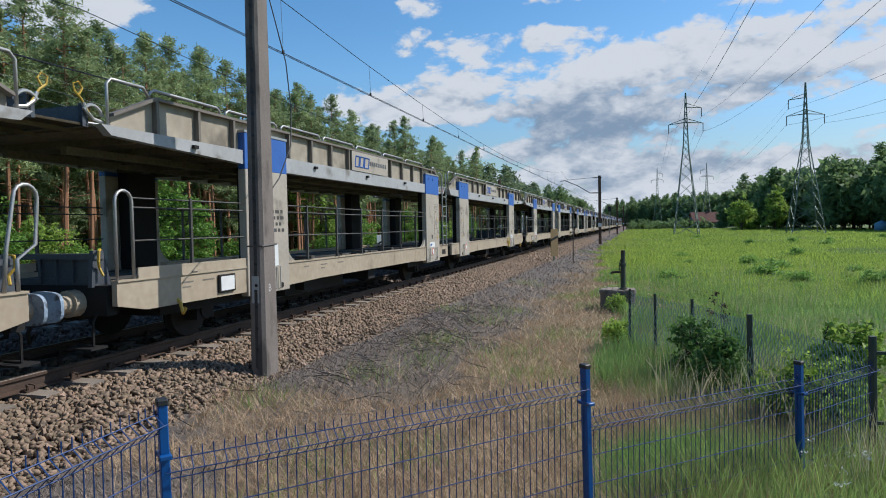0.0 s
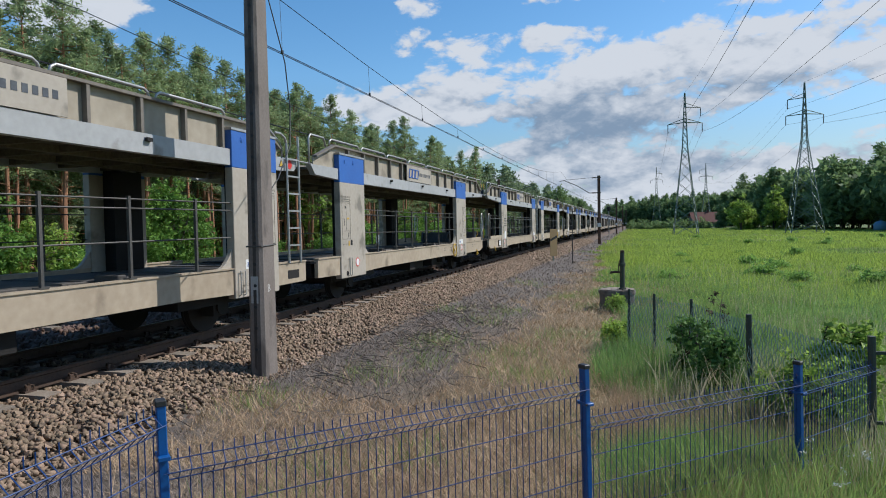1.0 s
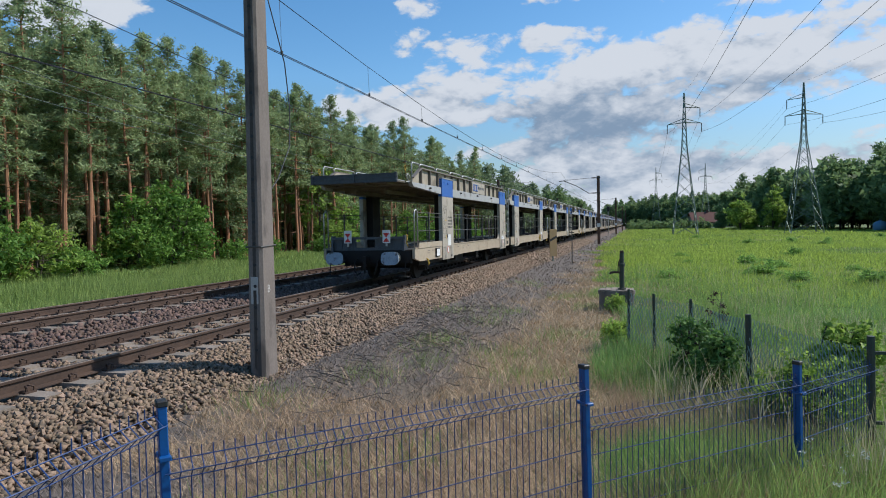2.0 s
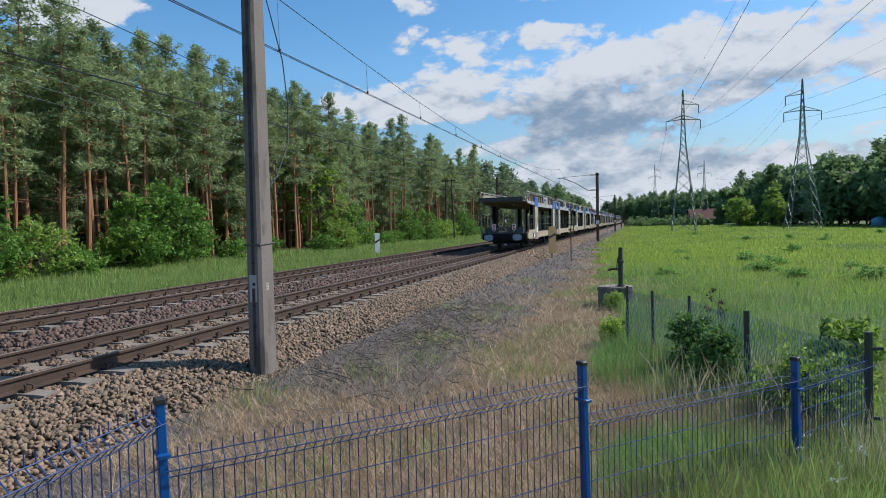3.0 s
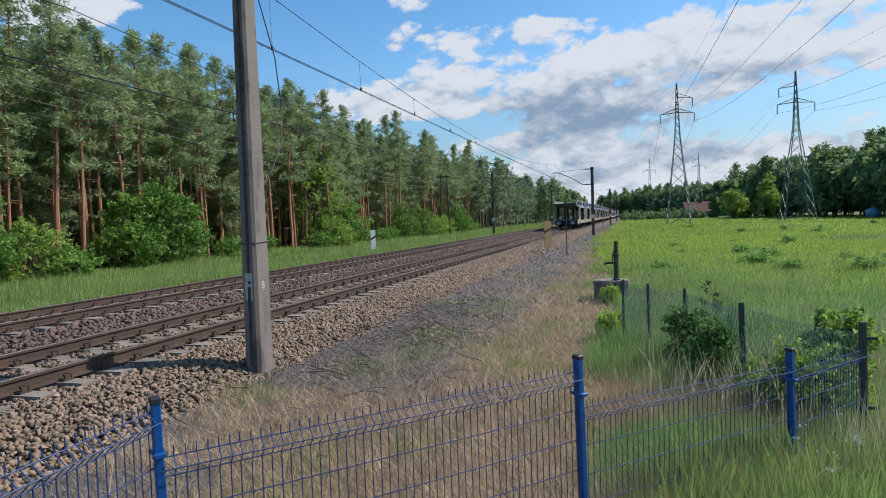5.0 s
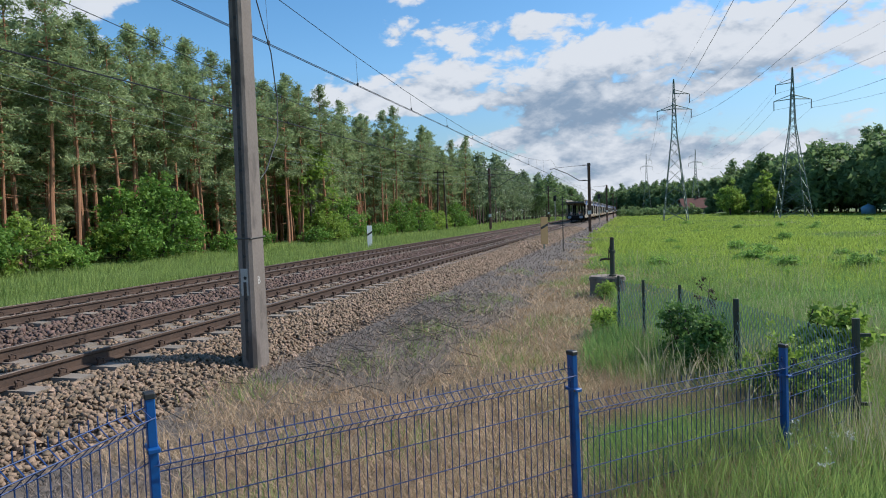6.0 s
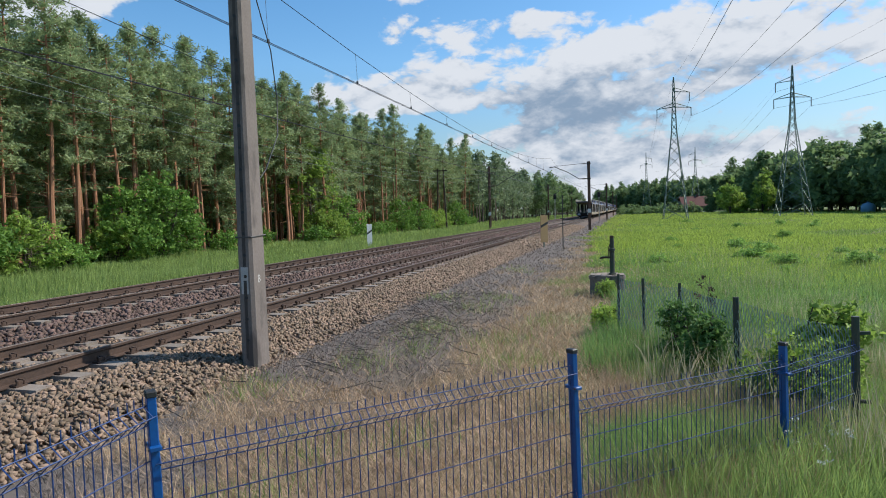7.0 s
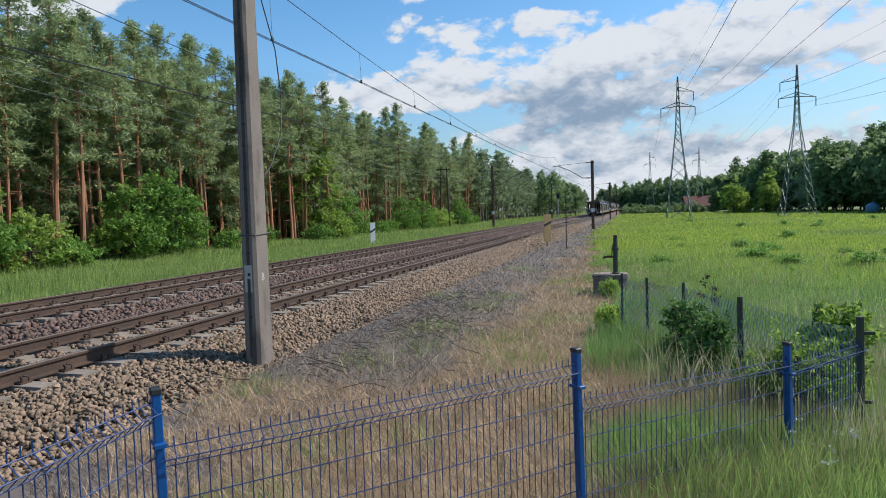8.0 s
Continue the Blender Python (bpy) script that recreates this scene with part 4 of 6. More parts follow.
def post_marks(po, Y, a, b, i, mirror):
    """Notices, signs and grips on the outer face of a post."""
    x = SIDE + 0.0115
    yl = min(Y(a), Y(b))
    joint = mirror and i == 1
    first = not mirror and i == 0

    def bars(name, items, mat, label=""):
        bm = bmesh.new()
        for y0, y1, z0, z1 in items:
            box(bm, x - 0.001, x + 0.002, yl + y0, yl + y1, z0, z1)
        part(name, bm, mat, po, label)

    def write(body, size, u, z):
        part("writing", lettering(body, size, M["dark_tube"]), None, po, m=pose(x + 0.002, yl + u, z, 90, 0, 90))

    u = 0.08 if (joint or first) else 0.80
    k = 0.42
    write("Transportsicherung", 0.058, u - 0.02, 2.345)
    write("Obere Ladeebene", 0.055, u, 2.245)
    bars("notice_frame", [(u, u + k, 2.30, 2.306), (u, u + k, 2.22, 2.226), (u, u + k, 1.60, 1.606), (u, u + 0.006, 1.42, 2.306), (u + k - 0.006, u + k, 1.42, 2.306), (u + k / 2, u + k / 2 + 0.005, 1.60, 2.22), (u, u + k, 1.42, 1.426)], M["dark_tube"], "thin black notice frame")
    bars("notice_figure", [(u + 0.09, u + 0.115, 1.72, 1.88)], M["dark_tube"])
    bars("notice_figure", [(u + 0.15, u + 0.20, 2.10, 2.16)], M["dark_tube"])
    bars("notice_figure", [(u + 0.30, u + 0.32, 1.46, 1.56)], M["dark_tube"])
    bars("yellow_figure", [(u + 0.25, u + 0.36, 1.86, 1.90)], M["yellow"])
    bars("yellow_latch", [(u + 0.30, u + 0.36, 1.26, 1.38)], M["yellow"], "yellow cable latch")
    write("Seil entlastet", 0.05, u + 0.0, 1.29)
    if first:
        rng = random.Random(7)
        for r in range(4):
            z = 1.98 - r * 0.11
            v = 0.62
            while v < 1.12:
                wd = rng.uniform(0.06, 0.16)
                bars("number_bar", [(v, min(v + wd, 1.2), z - 0.03, z + 0.03)], M["dark_tube"])
                v += wd + 0.05
        bars("paper_plate", [(0.62, 0.95, 1.02, 1.40)], M["white"], "white paper plate")
    elif not joint:
        bars("maker_label", [(0.30, 0.80, 1.02, 1.18)], M["white"], "white label")
        bars("label_mark", [(0.34, 0.52, 1.05, 1.13)], M["wagon_blue"], "blue mark")
        write("max. 55 Nm", 0.07, 0.20, 0.74)
        write("max. 390 U/min", 0.07, 0.17, 0.64)
    s0 = 0.62 if not joint else 0.85
    bm = bmesh.new()
    disc(bm, (x, yl + s0, 0.88), 0.105, 0.006, "x", 24)
    cs = part("round_sign", bm, M["red"], po, "red-rimmed round sign")
    bm = bmesh.new()
    disc(bm, (x + 0.003, yl + s0, 0.88), 0.082, 0.006, "x", 24)
    part("sign_face", bm, M["white"], cs)
    bars("sign_figure", [(s0 - 0.04, s0 + 0.04, 0.82, 0.87)], M["dark_tube"])
    bm = bmesh.new()
    disc(bm, (x, yl + 1.05 if not joint else yl + 0.3, 0.66), 0.05, 0.02, "x", 16)
    part("jack_hole", bm, M["under"], po)
    bars("grip_slot", [(0.50, 0.59, 1.28, 1.40)], M["under"])
    for g in (0.10, 0.82) if not joint else (0.35,):
        bm = bmesh.new()
        tube(bm, [(x, yl + g, 0.60), (x + 0.035, yl + g, 0.62), (x + 0.035, yl + g, 1.0), (x + 0.035, yl + g + 0.13, 1.0), (x + 0.035, yl + g + 0.13, 0.62), (x, yl + g + 0.13, 0.60)], 0.010, 5)
        part("grab_handle", bm, M["tube"], po, "thin steel grab handle")
    for g in (0.28, 0.72):
        bm = bmesh.new()
        disc(bm, (x, yl + g, 3.14), 0.05, 0.012, "x", 16)
        disc(bm, (x + 0.004, yl + g, 3.14), 0.03, 0.014, "x", 16)
        part("bolt_ring", bm, M["wagon_blue"], po)


WAGONS = []


def build_train():
    first = empty("car_carrier_wagon", pose(AXIS_1, 0, RAIL_TOP), label="beige double-deck car carrier wagon with blue-headed posts", category="wagon", group="wagons of the train")
    half_unit(first, False)
    half_unit(first, True)
    WAGONS.append(first)
    for k in range(1, 10):
        WAGONS.append(copy_thing(first, pose(AXIS_1, k * WAGON_PITCH, RAIL_TOP)))
    # tail boards on the last wagon
    for s in (-1, 1):
        c0 = s * 0.62
        tb = part("tail_board", boxes((c0 - 0.12, c0 + 0.12, -0.10, -0.08, 1.22, 1.60)), M["white"], first, "white and red tail board")
        part("board_clip", boxes((c0 - 0.03, c0 + 0.03, -0.095, -0.07, 1.12, 1.22)), M["tube"], tb)
        for sg in (-1, 1):
            bm = bmesh.new()
            prism(bm, [(c0 - 0.10, 1.38 + sg * 0.13), (c0 + 0.10, 1.38 + sg * 0.13), (c0, 1.38)], "y", -0.104, -0.1)
            part("red_triangle", bm, M["red"], tb, "red triangle")


def motions():
    for k, w in enumerate(WAGONS):
        rows = []
        for t in (0, 2, 4, 6, 8):
            y = TAIL_AT_1_5 + SPEED * (t - 1.5) + k * WAGON_PITCH
            rows.append((t, pose(AXIS_1, y, RAIL_TOP)))
        walk(w, rows)


# ---- poles and wires ----
def catenary_pole(name, m, height, wide, deep, label, arm=True, number=False):
    th = empty(name, m, label=label, category="pole")
    bm = bmesh.new()
    # tapered, chamfered shaft
    rings = []
    for z, k in ((-0.4, 1.0), (height, 0.62)):
        hw, hd, c = wide * k / 2, deep * k / 2, 0.05 * k
        pts = [(-hw + c, -hd), (hw - c, -hd), (hw, -hd + c), (hw, hd - c), (hw - c, hd), (-hw + c, hd), (-hw, hd - c), (-hw, -hd + c)]
        rings.append([bm.verts.new((x, y, z)) for x, y in pts])
    for k in range(8):
        bm.faces.new((rings[0][k], rings[0][(k + 1) % 8], rings[1][(k + 1) % 8], rings[1][k]))
    bm.faces.new(rings[1])
    part("shaft", bm, M["concrete"], th)
    return th


def wire(name, pts, r=0.006, label="thin dark overhead wire", category="wire", th=None, seg=4):
    bm = bmesh.new()
    tube(bm, pts, r, seg)
    if th is None:
        ob = part(name, bm, M["wire"])
        return tagged(ob, label, category)
    return part(name, bm, M["wire"], th)


def sag(a, b, drop, n=12):
    a, b = Vector(a), Vector(b)
    return [a.lerp(b, t) - Vector((0, 0, drop * 4 * t * (1 - t))) for t in np.linspace(0, 1, n)]


SPANS = [-54.0, 8.1, 70.0, 132.0, 194.0, 256.0]


def overhead(axis, spans, top, dip, contact, name):
    """Messenger, twin contact wires and droppers of one track."""
    th = empty(name, pose(axis, 0, 0), label="overhead line of thin dark wires with droppers", category="overhead line")
    for a, b in zip(spans, spans[1:]):
        def hang(y):
            t = (y - a) / (b - a)
            return top - dip * 4 * t * (1 - t)
        bm = bmesh.new()
        tube(bm, [(0, y, hang(y)) for y in np.linspace(a, b, 14)], 0.011, 4)
        part("messenger_wire", bm, M["wire"], th)
        for dx in (-0.03, 0.03):
            bm = bmesh.new()
            tube(bm, [(dx, a, contact), (dx, (a + b) / 2, contact - 0.05), (dx, b, contact)], 0.010, 4)
            part("contact_wire", bm, M["wire"], th)
        for y in np.arange(a + 5, b - 3, 5.0 if a < 60 else 10.0):
            bm = bmesh.new()
            tube(bm, [(0, y, hang(y)), (0.03, y, contact)], 0.006, 3)
            box(bm, 0.01, 0.05, y - 0.03, y + 0.03, contact - 0.03, contact + 0.05)
            part("dropper", bm, M["wire"], th)
    return th


def steel_mast(x, y, H, side, label, reach=3.6):
    """A slim mast with a raked bracket arm towards the track."""
    th = empty("catenary_mast", pose(x, y, 0), label=label, category="mast", group="catenary masts")
    bm = boxes((-0.15, 0.15, -0.04, 0.04, -0.3, H), (-0.04, 0.04, -0.15, 0.15, -0.3, H))
    part("shaft", bm, M["mast"], th, "rusty brown mast")
    bm = bmesh.new()
    tube(bm, [(0, 0, 5.5), (side * 1.0, 0, 5.5), (side * reach * 0.62, 0, 6.3), (side * reach, 0, 6.9), (side * (reach + 0.5), 0, 6.85)], 0.045, 6)
    part("bracket_tube", bm, M["dark_tube"], th, smooth=True)
    bm = bmesh.new()
    tube(bm, [(0, 0, 7.1), (side * 0.8, 0, 7.1), (side * reach, 0, 6.95)], 0.02, 5)
    part("top_tie", bm, M["dark_tube"], th)
    for z in (5.5, 7.1):
        bm = bmesh.new()
        for k in range(5):
            disc(bm, (side * (0.3 + k * 0.09), 0, z), 0.075, 0.05, "x", 10)
        part("insulator", bm, M["bark_dark"], th, "brown ribbed insulator")
        part("bracket_clamp", boxes((-0.2, 0.2, -0.17, 0.17, z - 0.05, z + 0.05)), M["dark_tube"], th)
    part("mast_plate", boxes((-0.18, 0.18, -0.17, -0.155, 1.9, 2.3)), M["white"], th, "white number plate")
    return th


def marker_board(x, y, top, face, label, hw=0.18):
    """An upright board with a black slanting stripe on a thin stake."""
    th = empty("marker_board", pose(x, y, 0, 0, 0, 44), label=label, category="sign", group="trackside marker boards")
    bd = part("board", boxes((-hw, hw, -0.015, 0.015, top - 1.55, top), bev=0.006), face, th)
    bm = bmesh.new()
    prism(bm, [(-hw + 0.002, top - 0.72), (hw - 0.002, top - 0.50), (hw - 0.002, top - 0.36), (-hw + 0.002, top - 0.58)], "y", -0.019, -0.014)
    part("stripe", bm, M["black"], bd, "black slanting stripe")
    part("stake", boxes((-0.03, 0.03, 0.016, 0.06, -0.3, top - 0.1)), M["galv"], th)


def light_signal(x, y, H, label):
    th = empty("light_signal", pose(x, y, 0), label=label, category="signal", group="light signals")
    bm = bmesh.new()
    tube(bm, [(0, 0, -0.3), (0, 0, H - 0.9)], 0.07, 8)
    part("mast", bm, M["tube"], th)
    hd = part("head", boxes((-0.28, 0.28, -0.1, 0.1, H - 1.0, H), bev=0.06), M["black"], th, "black signal head")
    for k in range(2):
        bm = bmesh.new()
        disc(bm, (0, -0.14, H - 0.28 - k * 0.42), 0.11, 0.1, "y", 14)
        part("lens_hood", bm, M["under"], hd)
    bm = bmesh.new()
    tube(bm, [(0.12, 0.1, 0), (0.12, 0.1, H - 1)], 0.015, 4)
    tube(bm, [(-0.12, 0.1, 0), (-0.12, 0.1, H - 1)], 0.015, 4)
    part("ladder", bm, M["tube"], th)


def build_poles():
    p = empty("catenary_pole", pose(-5.17, 8.1, 0.22, 0, 0.15, 2), label="weathered grey concrete catenary pole standing in ballast", category="pole")
    bm = bmesh.new()
    rings = []
    for z, k in ((-0.5, 1.0), (9.5, 0.62)):
        hw, hd, c = 0.25 * k / 2, 0.42 * k / 2, 0.045 * k
        pts = [(-hw + c, -hd), (hw - c, -hd), (hw, -hd + c), (hw, hd - c), (hw - c, hd), (-hw + c, hd), (-hw, hd - c), (-hw, -hd + c)]
        rings.append([bm.verts.new((x, y, z)) for x, y in pts])
    for k in range(8):
        bm.faces.new((rings[0][k], rings[0][(k + 1) % 8], rings[1][(k + 1) % 8], rings[1][k]))
    bm.faces.new(rings[1])
    part("shaft", bm, M["concrete"], p)
    hole = bmesh.new()
    disc(hole, (0, 0, 0), 0.024, 0.022, "y", 10)
    hole_me = mesh_of(hole, "bolt_hole", M["black"])
    for k in range(26):
        z = 0.35 + k * 0.3
        part("bolt_hole", hole_me, None, p, m=pose(0.01, -0.209 * (1 - 0.038 * (z + 0.5)), z))
    bm = bmesh.new()
    k = 0.9
    tube(bm, [(-0.13 * k, -0.22 * k, 0), (0.13 * k, -0.22 * k, 0.0), (0.135 * k, 0.22 * k, 0.02), (-0.135 * k, 0.22 * k, 0.02)], 0.012, 5, True)
    part("wire_band", bm, M["dark_tube"], p, "rusty wire band", m=pose(0, 0, 1.80))
    part("pale_patch", boxes((-0.06, 0.05, -0.2005, -0.194, 1.0, 1.38)), M["patch"], p, "pale patch of mortar")
    bm = bmesh.new()
    prism(bm, [(-0.045, 0.1), (0.0, 0.05), (0.012, 2.2), (0.008, 7.5), (-0.028, 7.5), (-0.04, 2.6)], "y", -0.2135, -0.2115)
    tilt = math.degrees(math.atan(0.21 * 0.38 / 10.0))
    part("tar_streak", bm, M["streak"], p, "dark drip stain", m=pose(0.02, 0.0035, 0, -tilt, 0, 0))
    me = lettering("B", 0.16, M["patch"])
    part("painted_letter", me, None, p, "white painted letter", m=pose(0.1185, -0.06, 1.15, 90, 0, 90))
    # feeder cable that hangs beside the pole
    bm = bmesh.new()
    tube(bm, [(-6.3, 9.9, 7.2), (-6.0, 9.95, 5.98), (-5.95, 10.25, 5.2), (-5.9, 10.3, 4.4), (-5.75, 10.0, 3.7), (-5.4, 9.0, 3.05), (-5.22, 8.3, 2.7)], 0.010, 6)
    tagged(part("feeder_cable", bm, M["wire"], smooth=True), "slack black cable hanging beside the pole", "cable")
    overhead(AXIS_1, SPANS, 7.85, 1.40, 6.25, "overhead_line_near")
    overhead(AXIS_2, [-54, 12, 78, 140, 202, 264], 7.4, 1.1, 5.95, "overhead_line_far")
    for k, y in enumerate(SPANS[2:]):
        steel_mast(-3.77, y, 7.3, -1, "slim rusty brown catenary mast with bracket arm")
    for y in (78, 140, 202):
        steel_mast(-16.15, y, 7.9, 1, "slim dark catenary mast before the wood")
    for z, x in ((7.05, -16.5), (6.70, -16.5), (6.33, -16.5)):
        for a, b in ((-54, 12), (12, 78), (78, 140), (140, 202)):
            bm = bmesh.new()
            tube(bm, sag((x, a, z), (x, b, z), 1.3), 0.009, 4)
            tagged(part("line_wire", bm, M["pale_wire"]), "pale wire strung along the wood's edge", "wire", "wires before the wood")
    marker_board(-4.58, 37.3, 1.99, M["tan"], "tan marker board with a black slanting stripe", 0.25)
    marker_board(-16.8, 40.7, 1.75, M["white"], "white marker board with a black slanting stripe")
    light_signal(-13.4, 127, 5.4, "light signal on a grey post beside the far track")
    light_signal(-5.2, 131, 5.6, "light signal on a grey post beside the near track")
    # slender stake with rungs beside the near track
    th = empty("measuring_stake", pose(-3.4, 36, 0), label="thin dark trackside stake", category="stake")
    part("rod", tube(bmesh.new(), [(0, 0, -0.2), (0.02, 0, 3.1)], 0.03, 6), M["dark_tube"], th)
    for k in range(6):
        part("rung", boxes((-0.14, 0.14, -0.02, 0.02, 1.5 + k * 0.28, 1.54 + k * 0.28)), M["dark_tube"], th)
    # twin wooden pole at the wood's edge
    th = empty("wooden_twin_pole", pose(-25.2, 88, 0.1), label="weathered twin wooden pole at the wood's edge", category="pole")
    for s in (-1, 1):
        part("upright", tube(bmesh.new(), [(s * 0.7, 0, -0.3), (s * 0.4, 0, 8.6)], [0.14, 0.09], 8), M["bark_dark"], th)
    part("crossbeam", boxes((-1.0, 1.0, -0.07, 0.07, 8.2, 8.36)), M["bark_dark"], th)


# ---- blue fence ----
POSTS = [(-2.08, 2.40), (-0.36, 4.31), (1.22, 5.80), (2.06, 6.80)]
POST_TOPS = [1.50, 1.33, 1.11, 1.15]


def wire_panel(fence, a, b, top, height, label):
    """A welded mesh panel with a V-fold under its top, from a to b."""
    a, b = Vector((*a, 0)), Vector((*b, 0))
    d = (b - a)
    L = d.length
    base = Matrix.Translation(a) @ Matrix.Rotation(math.atan2(d.y, d.x), 4, "Z")

    def off(dz):
        """How far the fold stands out at dz below the top wire."""
        for z0, z1, o0, o1 in ((0.015, 0.06, 0, 0.05), (0.06, 0.105, 0.05, 0.0)):
            if z0 <= dz <= z1:
                return o0 + (o1 - o0) * (dz - z0) / (z1 - z0)
        return 0.0

    def rod(z):
        return tube(bmesh.new(), [(0.0, -off(z) - 0.005, top - z), (L, -off(z) - 0.005, top - z)], 0.0032, 5)

    panel = part("wire_panel", rod(0.015), M["backlit_wire"], fence, label, m=base)
    n = int(L / 0.05)
    prof = [-0.03, 0.015, 0.06, 0.105, 0.45, height]
    bm = bmesh.new()
    tube(bm, [(0, -off(z), top - z) for z in prof], 0.0029, 5)
    vert = mesh_of(bm, "vertical_wire", M["backlit_wire"])
    for i in range(n + 1):
        part("vertical_wire", vert, None, panel, m=pose(0.02 + (L - 0.04) * i / n, random.uniform(-0.001, 0.001), 0, 0, random.uniform(-0.15, 0.15), 0))
    for z in [0.06, 0.105] + [0.27 + 0.2 * k for k in range(int((height - 0.27) / 0.2) + 1)]:
        part("horizontal_wire", rod(z), M["backlit_wire"], panel)


def fence_post(fence, x, y, top, turn):
    tb = part("post", boxes((-0.02, 0.02, -0.03, 0.03, -0.3, top - 0.02), bev=0.004), M["blue"], fence, "blue steel post", m=pose(x, y, top) @ pose(0, 0, 0, 0, -0.9, 0) @ pose(0, 0, -top, 0, 0, turn))
    part("cap", boxes((-0.024, 0.024, -0.034, 0.034, top - 0.03, top), bev=0.005), M["black"], tb, "black plastic cap")
    part("clamp", boxes((-0.026, 0.026, -0.06, 0.06, top - 0.268, top - 0.247), bev=0.003), M["blue"], tb)
    for s in (-1, 1):
        bm = bmesh.new()
        disc(bm, (0.0, s * 0.046, top - 0.257), 0.007, 0.062, "x", 10)
        part("bolt", bm, M["dark_tube"], tb, "dull zinc bolt")
    for z in (0.11, 0.2):
        bm = bmesh.new()
        disc(bm, (-0.021, 0, top - z), 0.004, 0.004, "x", 6)
        part("rivet", bm, M["tube"], tb)


def build_fence():
    fence = empty("blue_fence", label="blue welded wire fence with capped posts, stepped downhill", category="fence")
    for (x, y), top, turn in zip(POSTS[:3], POST_TOPS, (48, 46, 46)):
        fence_post(fence, x, y, top, turn)
    wire_panel(fence, POSTS[0], POSTS[1], 2.25 - 1.016, 1.25, "wire panel before dry grass")
    wire_panel(fence, POSTS[1], POSTS[2], 2.25 - 1.263, 1.02, "wire panel before green weeds")
    wire_panel(fence, POSTS[2], POSTS[3], 2.25 - 1.323, 0.98, "short wire panel")
    wire_panel(fence, (-2.02, -0.1), (-2.09, 2.38), 2.25 - 0.80, 1.4, "wire panel beside the ballast")


# ---- old chain-link fence, well and pump ----
LINK_POSTS = [(-0.15, 11.5), (0.25, 10.78), (0.74, 10.08), (1.29, 8.53), (2.06, 6.80)]


def build_link_fence():
    th = empty("chain_link_fence", label="old sagging green chain-link fence on thin posts", category="fence")
    for k, (x, y) in enumerate(LINK_POSTS):
        top = 1.12 if k < 4 else 1.17
        r = 0.022 if k < 3 else 0.035
        bm = bmesh.new()
        tube(bm, [(0, 0, -0.3), (0, 0, top)], r, 8)
        if k == 4:
            for z in (0.35, 1.0):
                box(bm, 0, 0.12, -0.015, 0.015, z, z + 0.03)
        part("post", bm, M["green_post"], th, "dark green weathered post", m=pose(x, y, 0, random.uniform(-1, 1), random.uniform(-1.5, 1.5), 0))
    rng = np.random.default_rng(3)
    for (x0, y0), (x1, y1) in zip(LINK_POSTS, LINK_POSTS[1:]):
        L = math.hypot(x1 - x0, y1 - y0)
        bm = bmesh.new()
        n = int(L / 0.045)
        for i in range(n):
            pts = []
            for j in range(18):
                u = (i + (0.5 if (j + i) % 2 else 0.0) + 0.25) / n
                z = 0.03 + j * 0.061
                dip = 0.05 * math.sin(math.pi * u) * j / 17
                bulge = 0.05 * math.sin(2.1 * u * L + j * 0.2)
                pts.append((x0 + (x1 - x0) * u + bulge * (y1 - y0) / L, y0 + (y1 - y0) * u - bulge * (x1 - x0) / L, z - dip))
            tube(bm, pts, 0.0055, 3)
        part("link_mesh", bm, M["link"], th, "grey-green wire netting")


def build_well():
    th = empty("well", pose(-0.53, 17.7, -0.02), label="round concrete well ring with a wooden lid", category="well")
    bm = bmesh.new()
    n = 28
    rings = [[bm.verts.new((math.cos(2 * math.pi * k / n) * r, math.sin(2 * math.pi * k / n) * r, z)) for k in range(n)] for r, z in ((0.46, -0.2), (0.45, 0.40), (0.48, 0.41), (0.48, 0.50), (0.38, 0.50), (0.38, -0.2))]
    for a, b in zip(rings, rings[1:]):
        for k in range(n):
            bm.faces.new((a[k], a[(k + 1) % n], b[(k + 1) % n], b[k]))
    part("ring", bm, M["concrete"], th, "mossy concrete ring")
    for k in range(6):
        w = 0.145
        x = -0.43 + k * w
        h = math.sqrt(max(0.02, 0.44 ** 2 - (x + w / 2) ** 2))
        part("lid_board", boxes((x + 0.004, x + w - 0.006, -h, h, 0.502, 0.53), bev=0.004), M["old_wood"], th)
    pu = empty("hand_pump", pose(-0.385, 17.55, 0.50), label="rusty iron hand pump with spout standing on the well", category="pump")
    bm = bmesh.new()
    tube(bm, [(0, 0, 0), (0, 0, 0.05), (0, 0, 0.06), (0, 0, 0.62), (0, 0, 0.63), (0, 0, 0.70), (0, 0, 0.71), (0, 0, 0.98)], [0.10, 0.10, 0.065, 0.065, 0.085, 0.085, 0.06, 0.055], 12)
    part("column", bm, M["green_post"], pu, "iron column with flaking green paint")
    part("spout", tube(bmesh.new(), [(0, 0, 0.46), (-0.18, -0.02, 0.47), (-0.28, -0.02, 0.46), (-0.30, -0.02, 0.42)], 0.03, 8), M["rail"], pu)
    part("lever", tube(bmesh.new(), [(0.0, 0, 0.95), (-0.08, -0.05, 0.72), (-0.1, -0.06, 0.45)], 0.014, 6), M["rail"], pu)
    part("head", boxes((-0.05, 0.05, -0.05, 0.05, 0.97, 1.04), bev=0.01), M["rail"], pu)


